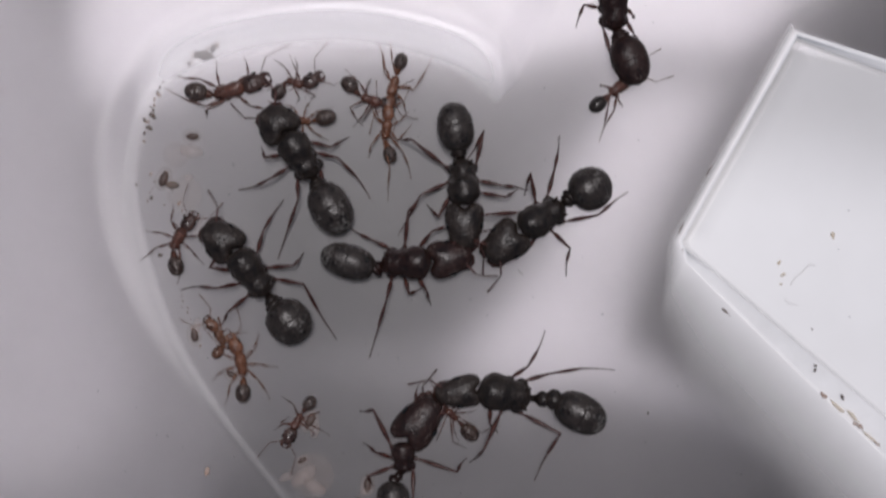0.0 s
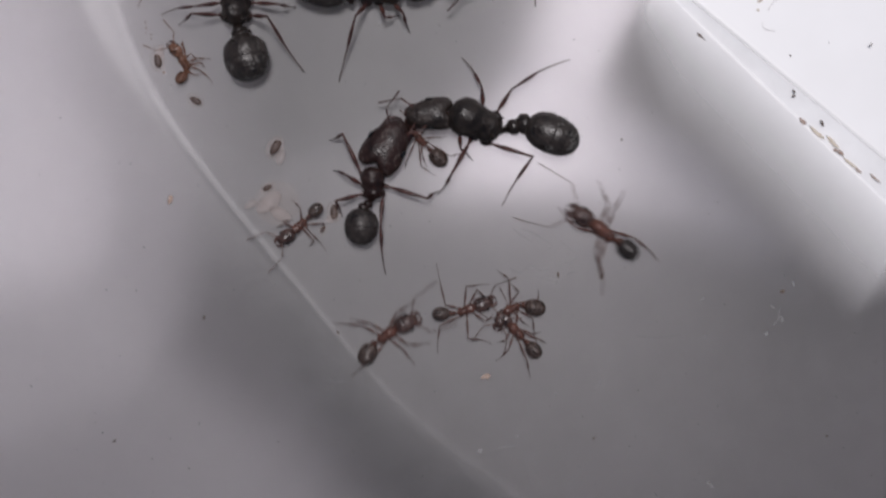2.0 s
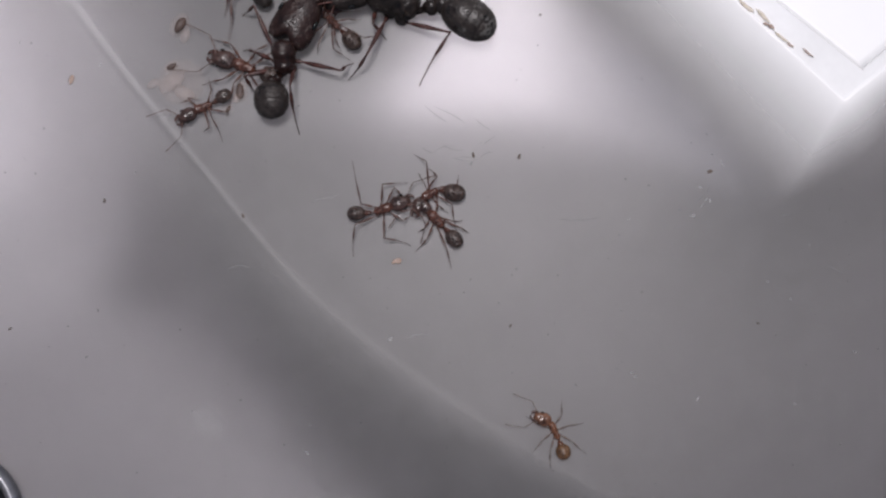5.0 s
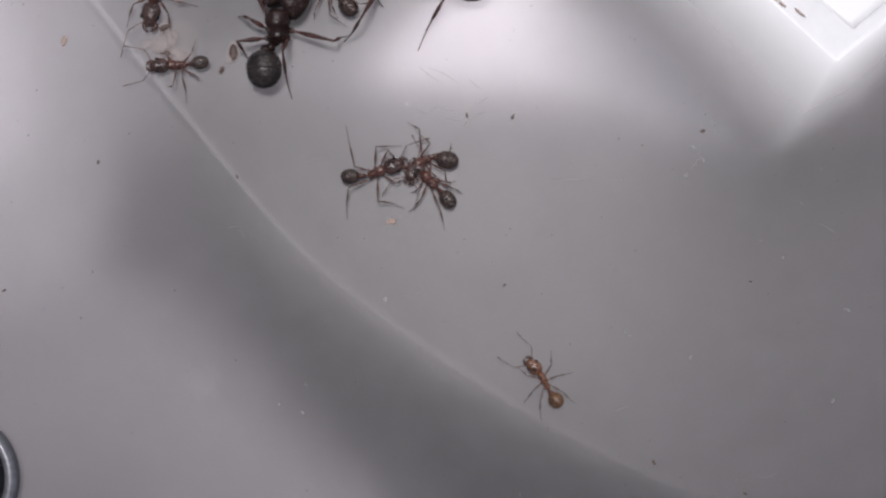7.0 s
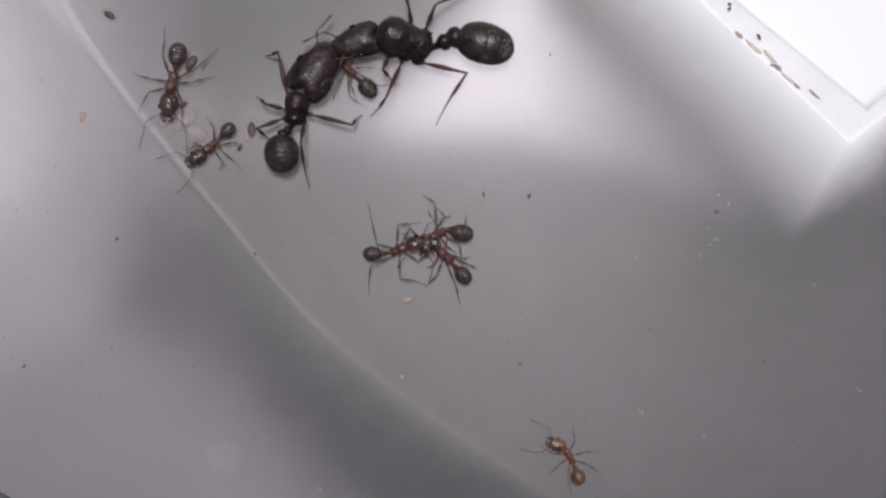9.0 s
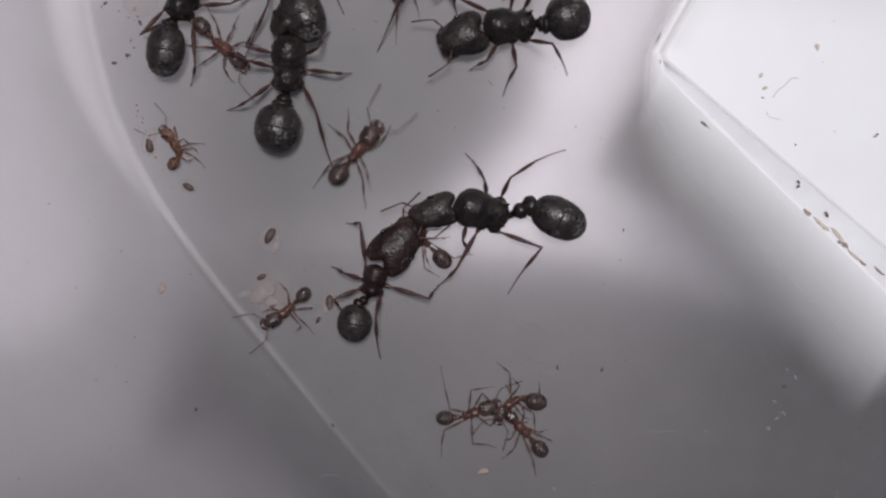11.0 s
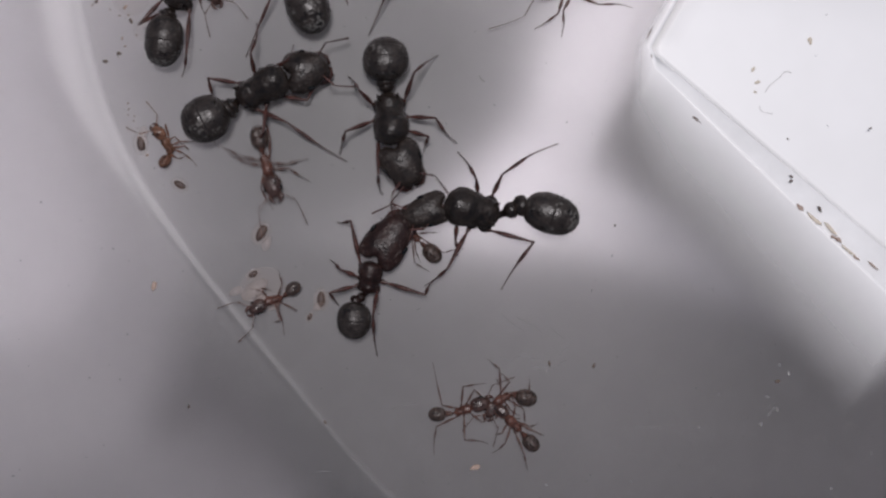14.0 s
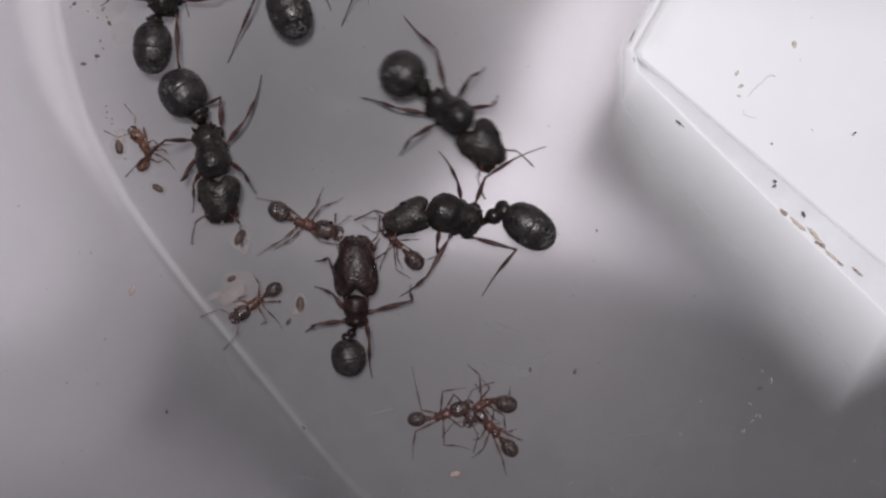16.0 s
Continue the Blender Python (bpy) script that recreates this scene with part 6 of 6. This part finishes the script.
    lump("crumb", 22.31, 3.64, 0.90, 0.20, -45, TAN, "pale tan crumb of dirt beside the white panel", "crumb", "panel crumbs", 305, z=0.03)
    lump("crumb", 21.50, 4.15, 1.00, 0.20, -42, TAN, "pale tan crumb of dirt beside the white panel", "crumb", "panel crumbs", 306, z=0.03)
    lump("crumb", 23.20, 2.55, 0.90, 0.14, -45, TAN, "pale tan crumb of dirt beside the white panel", "crumb", "panel crumbs", 307, z=0.03)
    lump("crumb", 23.61, 2.13, 0.40, 0.12, -45, RUST, "orange-brown crumb of dirt beside the white panel", "crumb", "panel crumbs", 308, z=0.03)
    lump("crumb", 20.29, 6.09, 0.20, 0.14, 0, GRIT, "dark brown crumb of dirt beside the white panel", "crumb", "panel crumbs", 309, z=0.03)
    lump("crumb", 20.30, 6.32, 0.22, 0.10, -40, GRIT, "dark brown crumb of dirt beside the white panel", "crumb", "panel crumbs", 310, z=0.03)
    lump("crumb", 21.74, 4.66, 0.36, 0.14, -55, GRIT, "dark brown crumb of dirt beside the white panel", "crumb", "panel crumbs", 311, z=0.03)
    lump("crumb", 18.40, 6.65, 0.70, 0.08, -40, RUST, "orange-brown crumb of dirt beside the white panel", "crumb", "panel crumbs", 312, z=0.03)
    lump("crumb", 24.48, 1.75, 0.70, 0.10, -45, RUST, "orange-brown crumb of dirt beside the white panel", "crumb", "panel crumbs", 313, z=0.03)
    lump("crumb", 13.10, 12.50, 0.30, 0.10, 80, GRIT, "dark brown crumb of dirt beside the white panel", "crumb", "panel crumbs", 314, z=0.03)
    lump("crumb", 13.05, 13.70, 0.90, 0.09, 62, GRIT, "dark brown crumb of dirt beside the white panel", "crumb", "panel crumbs", 315, z=0.03)
    lump("crumb", 14.60, 16.90, 0.70, 0.08, 60, GRIT, "dark brown crumb of dirt beside the white panel", "crumb", "panel crumbs", 316, z=0.03)
    lump("crumb", 24.40, 8.81, 0.16, 0.10, 20, GRIT, "dark brown crumb of dirt beside the white panel", "crumb", "panel crumbs", 317, z=0.03)

build_litter()


def fibre(points, thick, z, label):
    """A fine hair of lint lying on the plastic."""
    bm = bmesh.new()
    line = [Vector(p) for p in points]
    st = []
    for i in range(len(line) - 1):
        a, b, c, d = line[max(0, i - 1)], line[i], line[i + 1], line[min(len(line) - 1, i + 2)]
        for k in range(6):
            t = k / 6
            q = 0.5 * (2 * b + (c - a) * t + (2 * a - 5 * b + 4 * c - d) * t * t + (3 * b - a - 3 * c + d) * t ** 3)
            st.append((q.x, q.y, z + thick, thick, thick))
    rings(bm, st, 6)
    tagged(new("fibre", finish(bm, "fibre", FIBRE)), label, "lint fibre", "fibres")


fibre([(19.08, 10.72), (19.29, 11.07), (19.76, 11.45), (20.05, 11.77), (20.29, 11.80), (20.46, 11.71)], 0.016, -0.30, "fine grey lint fibre curled on the white panel")
fibre([(18.76, 10.04), (18.81, 9.84), (18.99, 9.69), (19.51, 9.60)], 0.012, -0.30, "fine grey lint fibre curled on the white panel")
fibre([(4.22, 11.56), (4.33, 11.36), (4.51, 11.21)], 0.018, 0.0, "short pale lint fibre lying on the plastic")

def scratch(x, y, length, turn, bow):
    """A pale curved scratch in the plastic."""
    bm = bmesh.new()
    st = []
    for k in range(13):
        t = k / 12
        u, v = length * (t - 0.5), bow * length * (0.25 - (t - 0.5) ** 2)
        a = radians(turn)
        r = 0.022 * math.sin(math.pi * (0.06 + 0.88 * t))
        st.append((x + u * math.cos(a) - v * math.sin(a), y + u * math.sin(a) + v * math.cos(a), 0.015, r, r * 0.4))
    rings(bm, st, 6)
    tagged(new("scratch", finish(bm, "scratch", SCUFF)), "pale curved scratch in the plastic floor", "scratch", "scratches")


scratch(6.81, -2.89, 1.10, -15, -0.5)
scratch(7.47, -3.52, 1.24, -5, 0.4)
scratch(5.59, -3.04, 0.70, -24, -0.5)
scratch(8.47, -3.32, 0.70, 25, 0.6)
scratch(6.39, -3.00, 1.05, 16, 0.5)
scratch(7.25, -3.49, 1.09, -9, -0.3)
scratch(6.66, -1.30, 1.82, -29, 0.2)
scratch(8.26, -1.74, 0.93, -39, -0.2)
scratch(8.62, -2.61, 0.74, 39, 0.3)
scratch(5.96, -1.19, 1.44, -37, -0.2)
scratch(12.98, -6.50, 2.21, 1, -0.15)
scratch(-3.80, -8.99, 1.28, 0, 0.6)
scratch(22.17, -20.92, 1.50, 0, -0.9)
scratch(19.20, -5.29, 0.93, 51, -0.3)


def build_dust():
    """Fine scratches and dust too small to tell apart."""
    rng = random.Random(5)
    bm = bmesh.new()
    for _ in range(380):
        x, y, r = rng.uniform(-20, 30), rng.uniform(-25, 27), rng.choice((0.025, 0.03, 0.04, 0.06))
        if 12.0 < x and y > 11 - (x - 12.8):
            continue
        a = rng.uniform(0, 6.28)
        vs = [bm.verts.new((x + r * math.cos(a + k * 1.57) * rng.uniform(.6, 1.6), y + r * math.sin(a + k * 1.57), 0.01)) for k in range(4)]
        top = bm.verts.new((x, y, 0.03))
        for k in range(4):
            bm.faces.new((vs[k], vs[(k + 1) % 4], top))
    for _ in range(5):
        x, y, a, n = rng.uniform(-2, 28), rng.uniform(-22, 2), rng.uniform(-0.8, 0.5), rng.uniform(0.3, 1.4)
        if 12.0 < x and y > 10 - (x - 12.8):
            continue
        for k in range(5):
            p, q = x + n * math.cos(a) * k / 5, y + n * math.sin(a) * k / 5 + 0.05 * math.sin(k)
            u, v = x + n * math.cos(a) * (k + 1) / 5, y + n * math.sin(a) * (k + 1) / 5 + 0.05 * math.sin(k + 1)
            bm.faces.new([bm.verts.new(c) for c in ((p, q - 0.012, 0.012), (u, v - 0.012, 0.012), (u, v + 0.012, 0.018), (p, q + 0.012, 0.018))])
    tagged(new("dust", finish(bm, "dust", DUST)), "fine white dust and scratches on the plastic floor", "dust", kind="stuff")


build_dust()


def stain(x, y, r, mat, label):
    """A dried spot, thin and uneven at its edge."""
    bm = bmesh.new()
    rim = [bm.verts.new((x + r * (1 + 0.10 * noise.noise(Vector((math.cos(k / 5), math.sin(k / 5), 3)))) * math.cos(k * math.tau / 32), y + r * (1 + 0.12 * noise.noise(Vector((math.sin(k / 4), 2, math.cos(k / 4))))) * math.sin(k * math.tau / 32), 0.002)) for k in range(32)]
    mid = bm.verts.new((x, y, 0.012))
    for k in range(32):
        bm.faces.new((rim[k], rim[(k + 1) % 32], mid))
    ob = tagged(new("stain", finish(bm, "stain", mat)), label, "stain")
    ob.location.z = floor_top(x, y)
    ob.visible_shadow = False


def floor_top(x, y):
    return float(floor_height(np.array([[x]]), np.array([[y]]))[0, 0]) * MM + 0.00001


stain(-5.3, -16.4, 0.85, STAIN, "faint round dried droplet on the plastic floor")
stain(-13.8, 15.6, 0.95, RUSTSTAIN, "faint rusty brown stain beside the rim")
stain(-13.1, 13.9, 0.60, RUSTSTAIN, "faint rusty brown stain beside the rim")
stain(-14.3, 17.7, 0.70, RUSTSTAIN, "faint rusty brown stain beside the rim")
stain(-6.9, 0.5, 1.20, RUSTSTAIN, "faint pinkish brown stain under the ant brood")


def knob(x, y):
    ob = tagged(new("round_knob"), "round black knob with a grey metal ring", "knob")
    ob.matrix_basis = at(x, y, 0)
    bm = bmesh.new()
    rings(bm, [(0, 0, -1.4, 2.6, 2.6), (0.001, 0, 1.2, 2.6, 2.6), (0.001, 0, 1.7, 2.3, 2.3), (0.002, 0, 1.9, 1.2, 1.2)], 40)
    part("cap", finish(bm, "cap", RUBBER), ob, None, "black rubber cap")
    bm = bmesh.new()
    n = 48
    loops = []
    for k in range(n):
        a = k * math.tau / n
        loops.append([bm.verts.new(((3.0 + 0.34 * math.cos(c)) * math.cos(a), (3.0 + 0.34 * math.cos(c)) * math.sin(a), 0.3 + 0.5 * math.sin(c))) for c in [j * math.tau / 10 for j in range(10)]])
    for k in range(n):
        p, q = loops[k], loops[(k + 1) % n]
        for j in range(10):
            bm.faces.new((p[j], q[j], q[(j + 1) % 10], p[(j + 1) % 10]))
    part("ring", finish(bm, "ring", STEEL), ob, None, "grey metal ring")


knob(-17.6, -21.2)


# ---- motion ----
def stepped(rows):
    """Rows of a leg with halfway rows where it swings far."""
    done = [rows[0]]
    for row in rows[1:]:
        last = done[-1]
        near = [(b - a + 180) % 360 - 180 if k in (0, 2) else b - a for k, (a, b) in enumerate(zip(last[1:], row[1:]))]
        n = 1 + int(max(abs(near[0]), abs(near[2])) // 50)
        for k in range(1, n + 1):
            done.append((last[0] + (row[0] - last[0]) * k / n, *(a + d * k / n for a, d in zip(last[1:], near))))
    return done


def motions():
    for body, head, waist, gaster, limbs, rows, gait, tl, wl, z, wide in MOVING:
        walk(body, [(t, at(x, y, 0, turn)) for t, x, y, turn, *_ in rows])
        if len({r[4] for r in rows}) > 1:
            walk(head, [(r[0], at(tl * 0.5, 0, z, r[4])) for r in rows])
            walk(waist, [(r[0], at(-tl * 0.5, 0, z - 0.08 * wide, r[5])) for r in rows])
        else:
            head.matrix_basis = at(tl * 0.5, 0, z, rows[0][4])
            waist.matrix_basis = at(-tl * 0.5, 0, z - 0.08 * wide, rows[0][5])
        if len({r[6] for r in rows}) > 1:
            walk(gaster, [(r[0], at(-wl * 0.94, 0, 0.1 * wide, r[6])) for r in rows])
        for key, leg, foot, hip, thigh, shank, poses in limbs:
            keyed = poses
            if gait:  # three legs swing ahead while the other three stand
                beat = (1 if key in ("l1", "r2", "l3") else -1) * (1 if key[0] == "l" else -1)
                keyed = []
                for i, r in enumerate(rows):
                    gone = math.dist(r[1:3], rows[i - 1][1:3]) if i else 0
                    swing = gait * min(1, gone / (0.5 * tl)) * beat * (1 if i % 2 else -1)
                    keyed.append((r[0], poses[0][1] + swing, poses[0][2], poses[0][3] + swing))
            if len(keyed) > 1:
                full = [(0, *keyed[0][1:])] * (keyed[0][0] > 0) + keyed + [(16, *keyed[-1][1:])] * (keyed[-1][0] < 16)
                turned = [(k[0], *stance(hip, *k[1:], thigh, shank)) for k in stepped(full)]
                walk(leg, [(t, m) for t, m, _ in turned])
                walk(foot, [(t, m) for t, _, m in turned])


motions()
